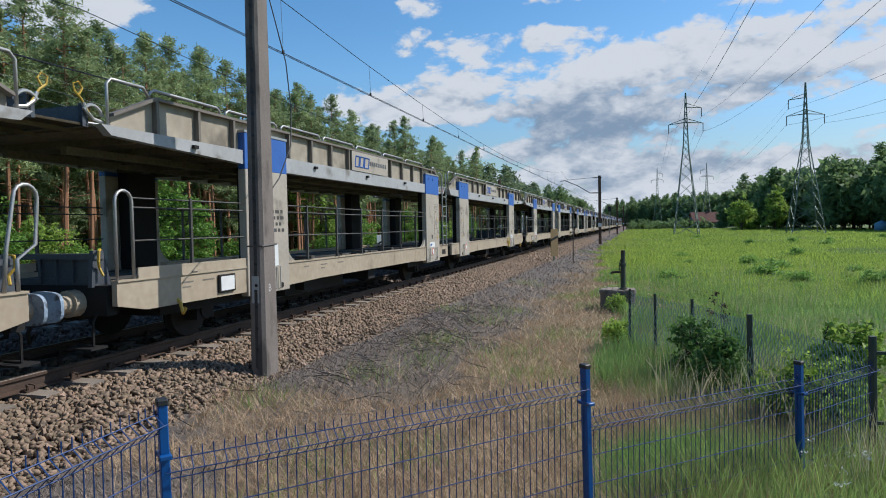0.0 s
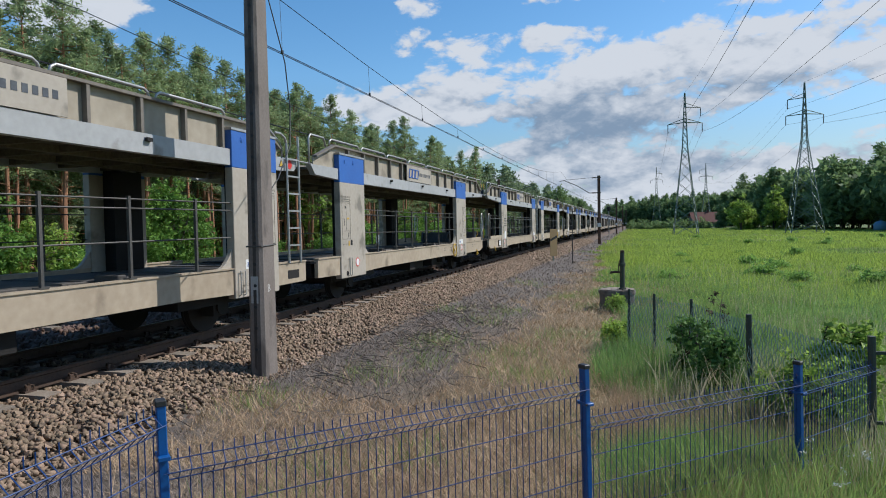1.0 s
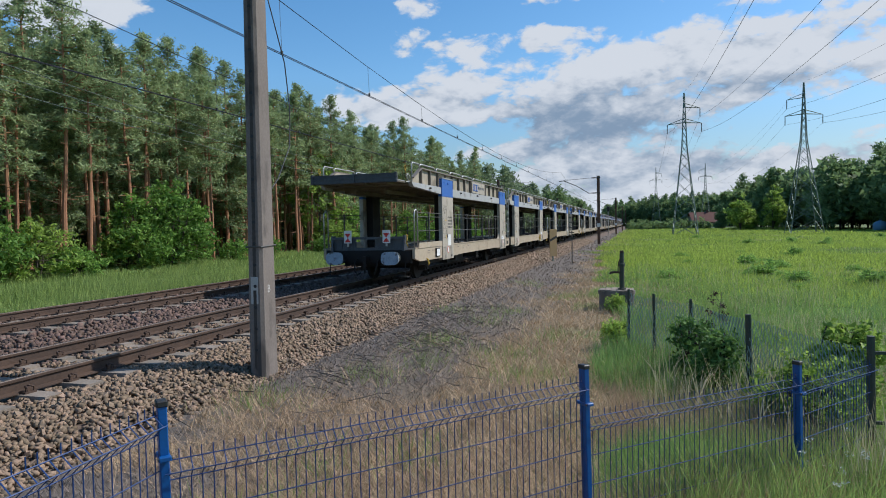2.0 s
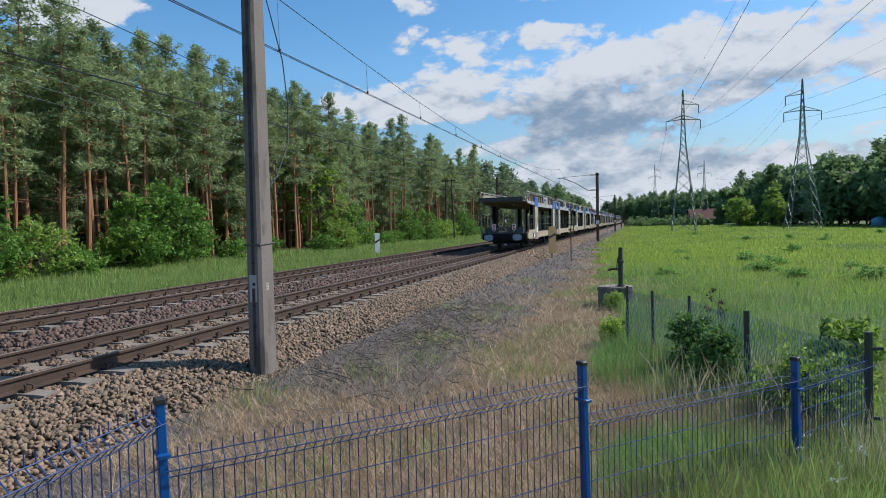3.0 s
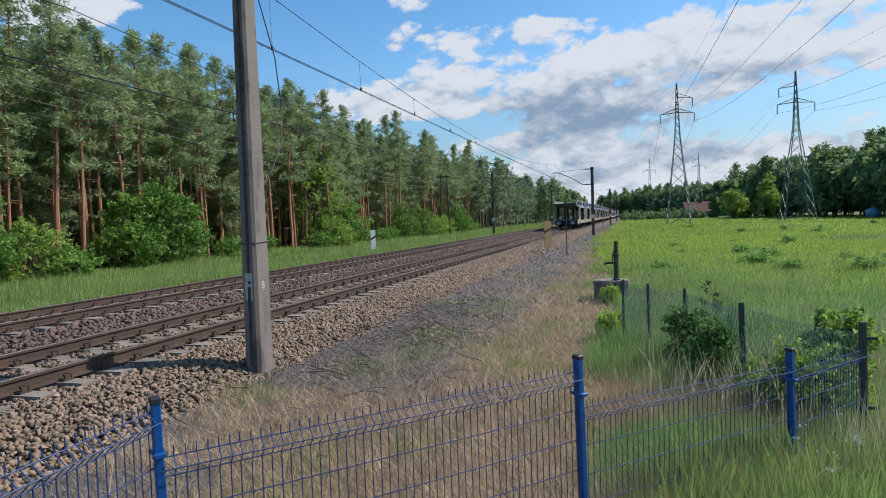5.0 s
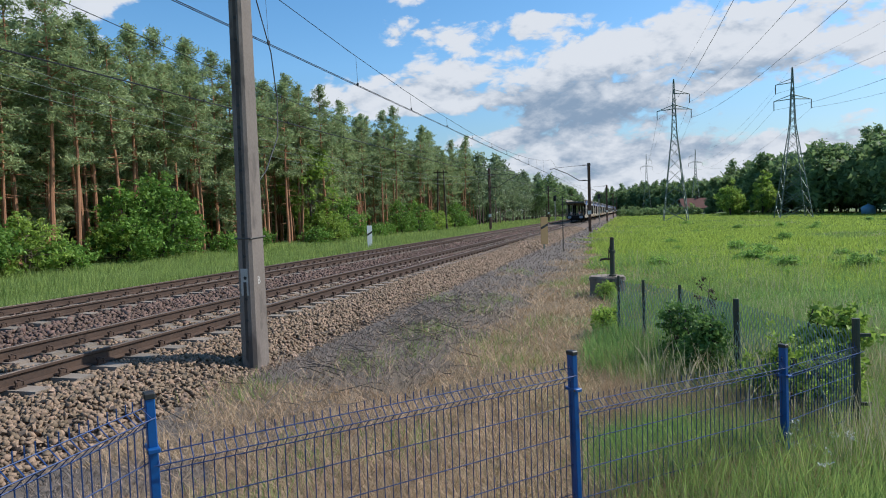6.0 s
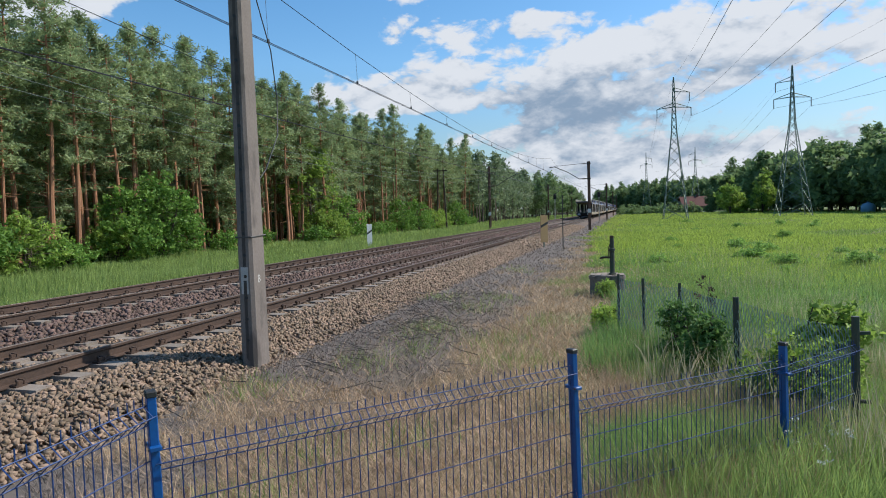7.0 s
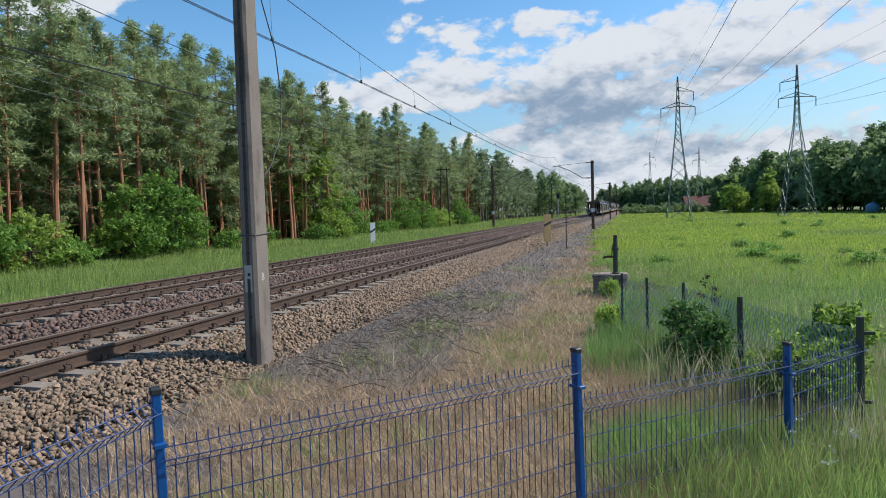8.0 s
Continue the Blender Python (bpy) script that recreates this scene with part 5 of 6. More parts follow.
# ---- pylons ----
def lattice_pylon(m, H, base, up, label):
    th = empty("transmission_pylon", m, label=label, category="pylon", group="transmission pylons")
    bm = bmesh.new()

    def half(z):
        zw = H * 0.62
        return base / 2 + (0.42 - base / 2) * min(1, z / zw) if z < zw else 0.42 + (0.05 - 0.42) * (z - zw) / (H - zw)

    zs = [0, 0.09, 0.19, 0.28, 0.37, 0.45, 0.52, 0.58, 0.63, 0.68, 0.73, 0.78, 0.83, 0.88, 0.94, 1.0]
    zs = [z * H for z in zs]
    for sx in (-1, 1):
        for sy in (-1, 1):
            part("leg", tube(bmesh.new(), [(sx * half(z), sy * half(z), z) for z in zs], 0.075, 4), M["galv"], th)
    for a, b in zip(zs, zs[1:]):
        ha, hb = half(a), half(b)
        for s in (-1, 1):
            for p, q in (((-ha, s * ha, a), (hb, s * hb, b)), ((ha, s * ha, a), (-hb, s * hb, b)), ((s * ha, -ha, a), (s * hb, hb, b)), ((s * ha, ha, a), (s * hb, -hb, b))):
                tube(bm, [p, q], 0.036, 3)
    part("bracing", bm, M["galv"], th)
    arms = []
    za, zu = 19.4 / 24.4 * H, 22.0 / 24.4 * H
    for z, x in ((za, -2.75), (za, 2.75), (zu, 2.5 * up)):
        bm = bmesh.new()
        for sy in (-1, 1):
            tube(bm, [(0, sy * half(z), z), (x, 0, z - 0.25)], 0.06, 3)
            tube(bm, [(0, sy * half(z + 0.7), z + 0.7), (x, 0, z - 0.25)], 0.05, 3)
        arm = part("crossarm", bm, M["galv"], th)
        part("insulator", tube(bmesh.new(), [(x, 0, z - 0.25), (x, 0, z - 1.75)], 0.07, 5), M["dark_tube"], arm)
        arms.append((x, z - 1.75))
    arms.append((0, H))
    return arms


def build_pylons():
    places = [(8.06, 118, 24.3, 4.0, 1, "tall grey lattice transmission pylon in the meadow"), (26.3, 118, 24.6, 4.8, -1, "tall grey lattice transmission pylon near the wood"), (9.5, 330, 29.0, 4.4, 1, "distant lattice transmission pylon"), (28.9, 300, 27.5, 4.4, -1, "distant lattice transmission pylon")]
    hung = [lattice_pylon(pose(x, y, -0.1), H, b, up, label) for x, y, H, b, up, label in places]

    def span(i, j, s):
        for a, b in zip(hung[i], hung[j] if j is not None else hung[i]):
            x0, y0 = places[i][0], places[i][1]
            x1, y1 = (places[j][0], places[j][1]) if j is not None else (x0 - 0.5, -80)
            bm = bmesh.new()
            tube(bm, sag((x0 + a[0], y0, a[1]), (x1 + b[0], y1, b[1]), s, 24), 0.016 if a[0] else 0.010, 4)
            tagged(part("power_conductor", bm, M["wire"]), "thin dark high-voltage conductor", "power line", "conductors of the pylons")

    span(0, None, 5.6)
    span(1, None, 5.6)
    span(0, 2, 5.0)
    span(1, 3, 4.5)


# ---- trees ----
def tufts(rng, centres, size, per, flat=0.6, long=2.2):
    """Small crossed leaf blades round given centres."""
    n = len(centres) * per
    c = np.repeat(centres, per, axis=0) + rng.normal(0, 0.45, (n, 3)) * np.repeat(size, per)[:, None]
    d = rng.normal(size=(n, 3)) * (1, 1, flat)
    d /= np.linalg.norm(d, axis=1)[:, None]
    e = np.cross(d, rng.normal(size=(n, 3)))
    e /= np.linalg.norm(e, axis=1)[:, None] + 1e-9
    s = np.repeat(size, per)[:, None] * rng.uniform(0.6, 1.3, (n, 1))
    V = np.stack([c - d * s * 0.5 - e * s / long * 0.5, c - d * s * 0.3 + e * s / long * 0.6, c + d * s * 0.7], 1)
    return V.reshape(-1, 3), np.arange(n * 3).reshape(-1, 3)


def pine_parts(seed, H, crown_from, spread, per=3, step=0.38, tuft=0.34, needle="needle", bark="bark", slim=2.2):
    rng = np.random.default_rng(seed)
    bm = bmesh.new()
    zs = np.linspace(0, H * 0.96, 9)
    bend = rng.normal(0, 0.10, (9, 2)).cumsum(0) * 0.35
    trunk = [(bend[i, 0], bend[i, 1], zs[i]) for i in range(9)]
    r0 = 0.0092 * H
    tube(bm, trunk, [r0 * (1 - 0.86 * i / 8) + 0.01 for i in range(9)], 7)

    def at(z):
        return np.array([np.interp(z, zs, bend[:, 0]), np.interp(z, zs, bend[:, 1]), z])

    cen = []
    z = H * crown_from
    # a few dead snags below the crown
    for _ in range(7):
        zz = H * (0.12 + (crown_from - 0.1) * rng.uniform())
        a = rng.uniform(0, 6.28)
        p = at(zz)
        tube(bm, [p, p + np.array([math.cos(a), math.sin(a), -0.1]) * rng.uniform(0.4, 1.1)], [0.025, 0.006], 3)
    while z < H * 0.99:
        u = (z - H * crown_from) / (H * (1 - crown_from))
        reach = spread * (0.5 + 1.1 * u) if u < 0.4 else spread * 0.94 * ((1 - u) / 0.6) ** 0.8 + 0.10
        for _ in range(rng.integers(3, 6)):
            a = rng.uniform(0, 2 * math.pi)
            L = reach * rng.uniform(0.45, 1.25)
            up = rng.uniform(-0.15, 0.2) + 0.45 * u
            p = at(z + rng.uniform(-0.15, 0.15))
            q = p + np.array([math.cos(a) * L, math.sin(a) * L, up * L])
            tube(bm, [p, (p + q) / 2 + (0, 0, -0.06 * L), q], [0.035 * (1 - u) + 0.012, 0.02, 0.006], 3)
            k = max(3, int(L / 0.19))
            for t in np.linspace(0.35, 1.06, k):
                side = rng.normal(0, 0.15 * L * (0.35 + 0.6 * t), 3) * (1, 1, 0.28)
                cen.append(p + (q - p) * t + side)
        z += step * rng.uniform(0.75, 1.3) * (1.25 - 0.55 * u)
    cen = np.array(cen)
    V, F = tufts(rng, cen, np.full(len(cen), tuft), per, 0.7, slim)
    return mesh_of(bm, "trunk", M[bark]), V, F, needle


def leafy_parts(seed, H, spread, clumps, leaf, per, mat, bark="bark_dark", low=0.12):
    """A broadleaf shrub or tree: forked limbs, leaves in uneven clumps."""
    rng = np.random.default_rng(seed)
    bm = bmesh.new()
    cen, siz = [], []
    stems = rng.integers(3, 6) if low < 0.2 else 1
    for s in range(stems):
        a = rng.uniform(0, 6.28)
        lean = rng.uniform(0.1, 0.5) if stems > 1 else 0.03
        top = np.array([math.cos(a) * lean * H * 0.5, math.sin(a) * lean * H * 0.5, H * rng.uniform(0.7, 0.97)])
        tube(bm, [(0, 0, -0.1), tuple(top * 0.5 + rng.normal(0, 0.1, 3)), tuple(top)], [0.012 * H + 0.015, 0.008 * H, 0.008], 6)
        for k in range(clumps // stems):
            t = rng.uniform(low, 1.0)
            u = rng.uniform(0, 6.28)
            prof = math.sin(math.pi * min(1, max(0.08, (t - low * 0.6) / (1.02 - low * 0.6))) ** 0.75) ** 0.7
            R = spread * prof * rng.uniform(0.45, 1.05)
            p = top * t
            q = np.array([p[0] * 0.5 + math.cos(u) * R, p[1] * 0.5 + math.sin(u) * R, p[2] + rng.uniform(-0.05, 0.1) * H])
            q[2] = max(q[2], 0.15)
            tube(bm, [tuple(p), tuple((p + q) / 2 + (0, 0, 0.05 * R)), tuple(q)], [0.02, 0.012, 0.004], 3)
            m = rng.integers(5, 12)
            cen.append(q + rng.normal(0, 0.16 * spread ** 0.6, (m, 3)) * (1, 1, 0.7))
    cen = np.concatenate(cen)
    V, F = tufts(rng, cen, np.full(len(cen), leaf), per, flat=0.8, long=1.5)
    V[:, 2] = np.maximum(V[:, 2], 0.02)
    return mesh_of(bm, "trunk", M[bark]), V, F, mat


def tree_thing(name, made, m, label, category="tree", group=""):
    trunk, V, F, mat = made
    th = empty(name, m, label=label, category=category, group=group)
    part("trunk", trunk, None, th)
    raw("crown", V, F, M[mat], th)
    return th


def ground_z(x, y):
    return float(ground_height(x, y)) - 0.05


def wood_stuff(name, makes, spots, rng, label, leaf_name, bark_name, grow=1.0):
    """Many trees joined into one mass: crowns and bare trunks."""
    VV, FF, MI, n = [], [], [], 0
    for x, y, i in spots:
        V, F = makes[i][1], makes[i][2]
        a = rng.uniform(0, 6.28)
        s = rng.uniform(0.82, 1.12) * grow
        c, sn = math.cos(a) * s, math.sin(a) * s
        W = np.stack([V[:, 0] * c - V[:, 1] * sn + x, V[:, 0] * sn + V[:, 1] * c + y, V[:, 2] * s + ground_z(x, y)], -1)
        VV.append(W)
        FF.append(F + n)
        MI.append(np.zeros(len(F), np.int32))
        n += len(W)
        H = V[:, 2].max() * s * 0.9
        r = 0.15
        T = np.array([(x + r, y, 0), (x - r / 2, y + r * 0.87, 0), (x - r / 2, y - r * 0.87, 0), (x, y, H)])
        VV.append(T)
        FF.append(np.array([(0, 1, 3), (1, 2, 3), (2, 0, 3)]) + n)
        MI.append(np.ones(3, np.int32))
        n += 4
    ob = raw(name, np.concatenate(VV), np.concatenate(FF), M[leaf_name], kind="stuff", label=label, category="trees")
    ob.data.materials.append(M[bark_name])
    ob.data.polygons.foreach_set("material_index", np.concatenate(MI))
    return ob


def build_forest():
    rng = np.random.default_rng(11)
    spec = [(12.4, 0.44, 1.9), (13.6, 0.50, 1.8), (11.4, 0.20, 2.3), (13.0, 0.53, 1.7), (8.6, 0.12, 2.1), (14.2, 0.44, 2.0), (12.0, 0.24, 2.4)]
    near = [pine_parts(100 + k, H, c, s, per=13, tuft=0.25, step=0.47, slim=3.7) for k, (H, c, s) in enumerate(spec)]
    far = [pine_parts(200 + k, (12.6, 11.2, 13.4)[k], (0.28, 0.15, 0.36)[k], (2.2, 2.4, 2.1)[k], per=2, step=0.62, tuft=0.62, needle="needle_far", bark="bark_dark") for k in range(3)]
    made = {}

    def place(i, x, y, label, group):
        m = pose(x, y, ground_z(x, y), rng.normal(0, 0.9), rng.normal(0, 0.9), rng.uniform(0, 360))
        s = rng.uniform(0.84, 1.10)
        if i not in made:
            made[i] = tree_thing("pine_tree", near[i], m, label, "tree", group)
            ob = made[i]
        else:
            ob = copy_thing(made[i], m)
        ob.scale = (s, s, s * rng.uniform(0.95, 1.05))
        return ob

    count = 0
    for row, x in enumerate((-27.3, -29.4, -31.8, -34.6)):
        y = 15.0 + row
        while y < 118:
            if count < 290:
                place(int(rng.choice(7, p=[0.2, 0.2, 0.07, 0.2, 0.06, 0.2, 0.07])), x + rng.normal(0, 0.7), y, "tall Scots pine with reddish bare trunk at the wood's edge", "pines of the wood")
                count += 1
            y += rng.uniform(1.0, 2.2) * (1 if y < 60 else 1.5)
    spots = []
    for x in (-37, -40, -44, -49, -55):
        y = 12.0
        while y < 200:
            spots.append((x + rng.normal(0, 1.0), y, int(rng.integers(0, 3))))
            y += rng.uniform(2.2, 3.8)
    y = 116.0
    while y < 420:
        for x in (-27, -31, -36):
            spots.append((x + rng.normal(0, 1.0), y + rng.normal(0, 1), int(rng.integers(0, 3))))
        y += rng.uniform(2.5, 4.5)
    under = [leafy_parts(360 + k, (3.6, 4.6, 5.5)[k], (2.4, 2.6, 2.8)[k], 42, 0.65, 2, "leaf_far") for k in range(3)]
    low = []
    for x in (-37.5, -41, -46, -52):
        y = 12.0
        while y < 170:
            low.append((x + rng.normal(0, 0.8), y, int(rng.integers(0, 3))))
            y += rng.uniform(2.0, 3.6)
    wood_stuff("undergrowth", under, low, rng, "dark undergrowth between the pines", "leaf_far", "bark_dark")
    wood_stuff("deep_wood", far, spots, rng, "dense dark pines deeper in the wood along the railway", "needle_far", "bark_dark")
    # the wood beyond the meadow: pines and broadleaf trees, dense to the ground
    broad = [leafy_parts(330 + k, (10.5, 12.0, 8.5)[k], (3.2, 3.6, 3.0)[k], 84, 0.9, 2, "leaf_far", low=0.21) for k in range(3)]
    mix = far[:2] + broad
    spots = []
    for row in range(4):
        for t in np.arange(0, 1, 0.022):
            x, y = 50 - 18 * t + row * 4.5, 112 + 125 * t + row * 3
            i = int(rng.choice([2, 3, 4, 0, 1], p=[0.26, 0.3, 0.24, 0.12, 0.08])) if row < 2 else int(rng.choice([0, 1, 3], p=[0.5, 0.2, 0.3]))
            spots.append((x + rng.normal(0, 1.8), y + rng.normal(0, 1.8), i))
        for t in np.arange(0, 1, 0.016):
            x, y = 42 - 46 * t + row * 3, 290 + 130 * t + row * 6
            spots.append((x + rng.normal(0, 1.8), y + rng.normal(0, 1.8), int(rng.integers(0, 5))))
    for k in range(80):
        spots.append((rng.uniform(-20, 10), rng.uniform(440, 500), int(rng.integers(0, 5))))
    hedge = [(x, 232 + rng.normal(0, 6), int(rng.integers(0, 3))) for x in np.arange(-2, 27, 1.5)] + [(rng.uniform(-3, 20), 262 + rng.normal(0, 8), int(rng.integers(0, 3))) for k in range(16)]
    wood_stuff("hedge", under, hedge, rng, "low dark hedge at the meadow's end", "leaf_far", "bark_dark", 0.62)
    wood_stuff("far_wood", mix, spots, rng, "dark mixed wood beyond the meadow", "leaf_far", "bark_dark", 1.3)
    # single trees that stand out
    one = leafy_parts(340, 10.0, 2.6, 70, 0.26, 5, "leaf_bright", low=0.25)
    t1 = tree_thing("birch_tree", one, pose(-27.0, 52, 0.2), "slender light green birch among the pines", "tree")
    for x, y, s, h in ((31.5, 171, 2.6, 11.0), (24.8, 174, 3.4, 8.6), (27.5, 178, 2.4, 6.0)):
        tree_thing("field_tree", leafy_parts(int(x), h, s, 80, 0.5, 5, "leaf_bright", low=0.10), pose(x, y, -0.1), "light green broadleaf tree at the meadow's edge", "tree")
    tree_thing("oak_tree", leafy_parts(350, 14.0, 6.5, 130, 0.5, 5, "leaf_far", low=0.21), pose(-22.5, 190, 0), "large dark oak beside the railway", "tree")
    tree_thing("oak_tree", leafy_parts(351, 11.0, 5.0, 110, 0.5, 5, "leaf_far", low=0.21), pose(-17.8, 205, 0), "large dark oak beside the railway", "tree")


def build_shrubs():
    rng = np.random.default_rng(21)
    kinds = [leafy_parts(300, 4.0, 1.9, 80, 0.17, 6, "leaf"), leafy_parts(301, 2.8, 1.5, 60, 0.15, 6, "leaf_bright"), leafy_parts(302, 5.2, 2.1, 100, 0.18, 6, "leaf"), leafy_parts(303, 1.7, 1.3, 44, 0.14, 6, "leaf")]
    made = [None] * 4
    spots = [(-25.4, 30.5, 2), (-26.0, 32.5, 0), (-25.6, 28.8, 0), (-25.3, 22.0, 1), (-25.8, 20.0, 0), (-25.0, 24.0, 3), (-25.6, 51.5, 1), (-25.3, 53.0, 1)]
    y = 18.0
    while y < 112:
        spots.append((-25.8 + rng.normal(0, 0.7), y, int(rng.choice([0, 1, 2, 3, 3]))))
        y += rng.uniform(2.5, 6.5)
    for x, y, i in spots:
        m = pose(x, y, ground_z(x, y), 0, 0, rng.uniform(0, 360))
        if made[i] is None:
            made[i] = tree_thing("shrub", kinds[i], m, "green broadleaf shrub at the wood's edge", "shrub", "shrubs at the wood's edge")
        else:
            copy_thing(made[i], m)
    # by the old fence
    for seed, H, s, cl, lf, mat, x, y, lab in ((310, 0.85, 0.28, 80, 0.05, "leaf_dark", 0.95, 8.75, "dark green bramble growing through the old fence"), (311, 0.95, 0.24, 50, 0.05, "leaf_dark", 0.70, 9.5, "dark green bramble growing through the old fence"), (312, 0.66, 0.42, 80, 0.04, "leaf_bright", 2.0, 7.9, "bright green creeper on the old fence"), (313, 1.25, 0.32, 30, 0.08, "leaf_bright", 2.35, 8.4, "young light green sapling beside the old fence"), (314, 0.75, 0.42, 44, 0.06, "leaf_bright", 1.65, 7.75, "green creeper on the old fence"), (315, 0.5, 0.28, 30, 0.05, "leaf_bright", -0.35, 11.9, "light green weeds at the fence's end"), (316, 0.4, 0.25, 26, 0.05, "leaf_bright", -0.5, 16.9, "light green weeds against the well")):
        tree_thing("bush", leafy_parts(seed, H, s, cl, lf, 6, mat), pose(x, y, 0), lab, "shrub")
    rng = np.random.default_rng(77)
    weed = leafy_parts(320, 0.5, 0.6, 30, 0.08, 6, "weed")
    first = None
    for k in range(34):
        r = 24 * (95 / 24) ** rng.uniform()
        a = radians(rng.uniform(2, 24))
        x, y = r * math.sin(a), r * math.cos(a)
        m = pose(x, y, ground_z(x, y), 0, 0, rng.uniform(0, 360))
        if first is None:
            first = tree_thing("weed_clump", weed, m, "dark green clump of weeds in the meadow", "weed", "weeds in the meadow")
            ob = first
        else:
            ob = copy_thing(first, m)
        s = rng.uniform(0.4, 0.95)
        ob.scale = (s * 1.15, s * 1.15, s)


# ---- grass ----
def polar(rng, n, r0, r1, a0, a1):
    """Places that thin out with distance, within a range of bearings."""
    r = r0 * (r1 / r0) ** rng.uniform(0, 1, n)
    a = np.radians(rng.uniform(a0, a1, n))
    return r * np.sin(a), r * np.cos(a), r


def blades(name, mat, x, y, z, h, w, lean, rng, label, bent=False, parent=None):
    n = len(x)
    a = rng.uniform(0, 2 * np.pi, n)
    b = rng.uniform(0, 2 * np.pi, n)
    side = np.stack([np.cos(a), np.sin(a), np.zeros(n)], -1) * (w / 2)[:, None]
    tip = np.stack([np.cos(b) * lean, np.sin(b) * lean, np.sqrt(np.maximum(0.03, 1 - lean ** 2))], -1) * h[:, None]
    base = np.stack([x, y, z - 0.02], -1)
    if bent:
        mid = base + tip * 0.55 + np.stack([np.zeros(n), np.zeros(n), h * 0.12], -1)
        V = np.stack([base - side, base + side, mid + side * 0.8, mid - side * 0.8, base + tip], 1)
        F = np.array([(0, 1, 2), (0, 2, 3), (3, 2, 4)])[None] + (np.arange(n) * 5)[:, None, None]
    else:
        V = np.stack([base - side, base + side, base + tip], 1)
        F = np.array([(0, 1, 2)])[None] + (np.arange(n) * 3)[:, None, None]
    return raw(name, V.reshape(-1, 3), F.reshape(-1, 3), M[mat], parent, kind="stuff", label=label, category="grass")


def edge_x(y):
    """Where the strawy strip beside the line gives way to the meadow."""
    return np.clip(0.5 - 0.055 * y, -2.6, 0.5)


def build_grass():
    rng = np.random.default_rng(31)
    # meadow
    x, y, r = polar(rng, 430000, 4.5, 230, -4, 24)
    k = (x > edge_x(y) + 0.7 * pn(x, y, 1.1, 1) - 0.2 + rng.normal(0, 0.35, len(x)) * np.minimum(1, 6 / y)) & (x < 50)
    x, y, r = x[k], y[k], r[k]
    h = (0.27 + 0.10 * pn(x, y, 0.35, 2) + 0.08 * pn(x, y, 1.7, 5)) * rng.uniform(0.5, 1.15, len(x))
    h = np.clip(h, 0.10, 0.8)
    w = np.maximum(0.006, 0.00125 * r) * rng.uniform(0.6, 1.3, len(x))
    # grass further out takes the colour with the sunlight in it
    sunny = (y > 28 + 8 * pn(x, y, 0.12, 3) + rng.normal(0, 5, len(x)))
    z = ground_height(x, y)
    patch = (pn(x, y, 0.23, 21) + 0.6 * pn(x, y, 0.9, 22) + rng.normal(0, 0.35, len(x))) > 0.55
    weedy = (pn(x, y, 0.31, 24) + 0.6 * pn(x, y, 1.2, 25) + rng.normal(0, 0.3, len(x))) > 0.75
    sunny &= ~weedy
    for nm, mat, q, lab in (("weedy_grass", "grass_lush", weedy & ~patch, "darker green herbs in the meadow"), ("ripe_grass", "seed", patch & ~sunny & (rng.uniform(size=len(x)) < 0.4), "ripe pale grass in the meadow"), ("meadow_grass", "grass", ~sunny & ~weedy, "green meadow grass"), ("sunny_grass", "grass_sunlit", sunny, "bright yellow-green meadow grass further out")):
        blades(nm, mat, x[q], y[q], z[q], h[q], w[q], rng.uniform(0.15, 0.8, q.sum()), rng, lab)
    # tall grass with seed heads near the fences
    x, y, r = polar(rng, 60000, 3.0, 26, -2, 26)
    k = (x > 0.1 + 0.05 * (y - 5) + rng.normal(0, 0.3, len(x))) & (pn(x, y, 1.3, 7) > 0.0)
    x, y = x[k], y[k]
    blades("tall_grass", "grass_lush", x, y, ground_height(x, y), rng.uniform(0.18, 0.55, len(x)), rng.uniform(0.004, 0.009, len(x)), rng.uniform(0.1, 0.8, len(x)), rng, "tall green grass round the fences", True)
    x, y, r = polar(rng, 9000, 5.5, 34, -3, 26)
    k = (x > 0.1) & (pn(x, y, 1.5, 9) > 0.15)
    x, y = x[k], y[k]
    blades("seed_stalks", "seed", x, y, ground_height(x, y), rng.uniform(0.4, 0.8, len(x)), rng.uniform(0.003, 0.006, len(x)), rng.uniform(0.05, 0.4, len(x)), rng, "pale ripe grass stalks", True)
    # pale bent stalks in a drift before the old fence
    x, y = rng.uniform(0.2, 2.4, 900), rng.uniform(5.6, 9.0, 900)
    k = (pn(x, y, 2.2, 19) > -0.1) & (np.abs(y - (9.2 - 1.3 * x)) < 0.9)
    x, y = x[k], y[k]
    blades("seed_grass", "seed", x, y, ground_height(x, y), rng.uniform(0.45, 0.85, len(x)), rng.uniform(0.006, 0.011, len(x)), rng.uniform(0.1, 0.55, len(x)), rng, "pale seed grass drooping before the old fence", True)
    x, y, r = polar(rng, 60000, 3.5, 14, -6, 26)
    k = (x > -0.3) & (pn(x, y, 1.9, 15) > -0.2)
    x, y = x[k], y[k]
    blades("dry_stems", "straw", x, y, ground_height(x, y), rng.uniform(0.15, 0.5, len(x)), rng.uniform(0.003, 0.006, len(x)), rng.uniform(0.1, 0.95, len(x)), rng, "dry stems among the green grass")
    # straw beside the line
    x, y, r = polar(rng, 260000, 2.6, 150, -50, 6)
    mix = pn(x, y, 1.0, 11) + 0.5 * pn(x, y, 3.1, 4)
    k = (x < edge_x(y) + 1.3 + 0.7 * pn(x, y, 1.1, 1) + rng.normal(0, 0.5, len(x))) & (x > -4.9 + 0.35 * pn(x, y, 1.4, 6))
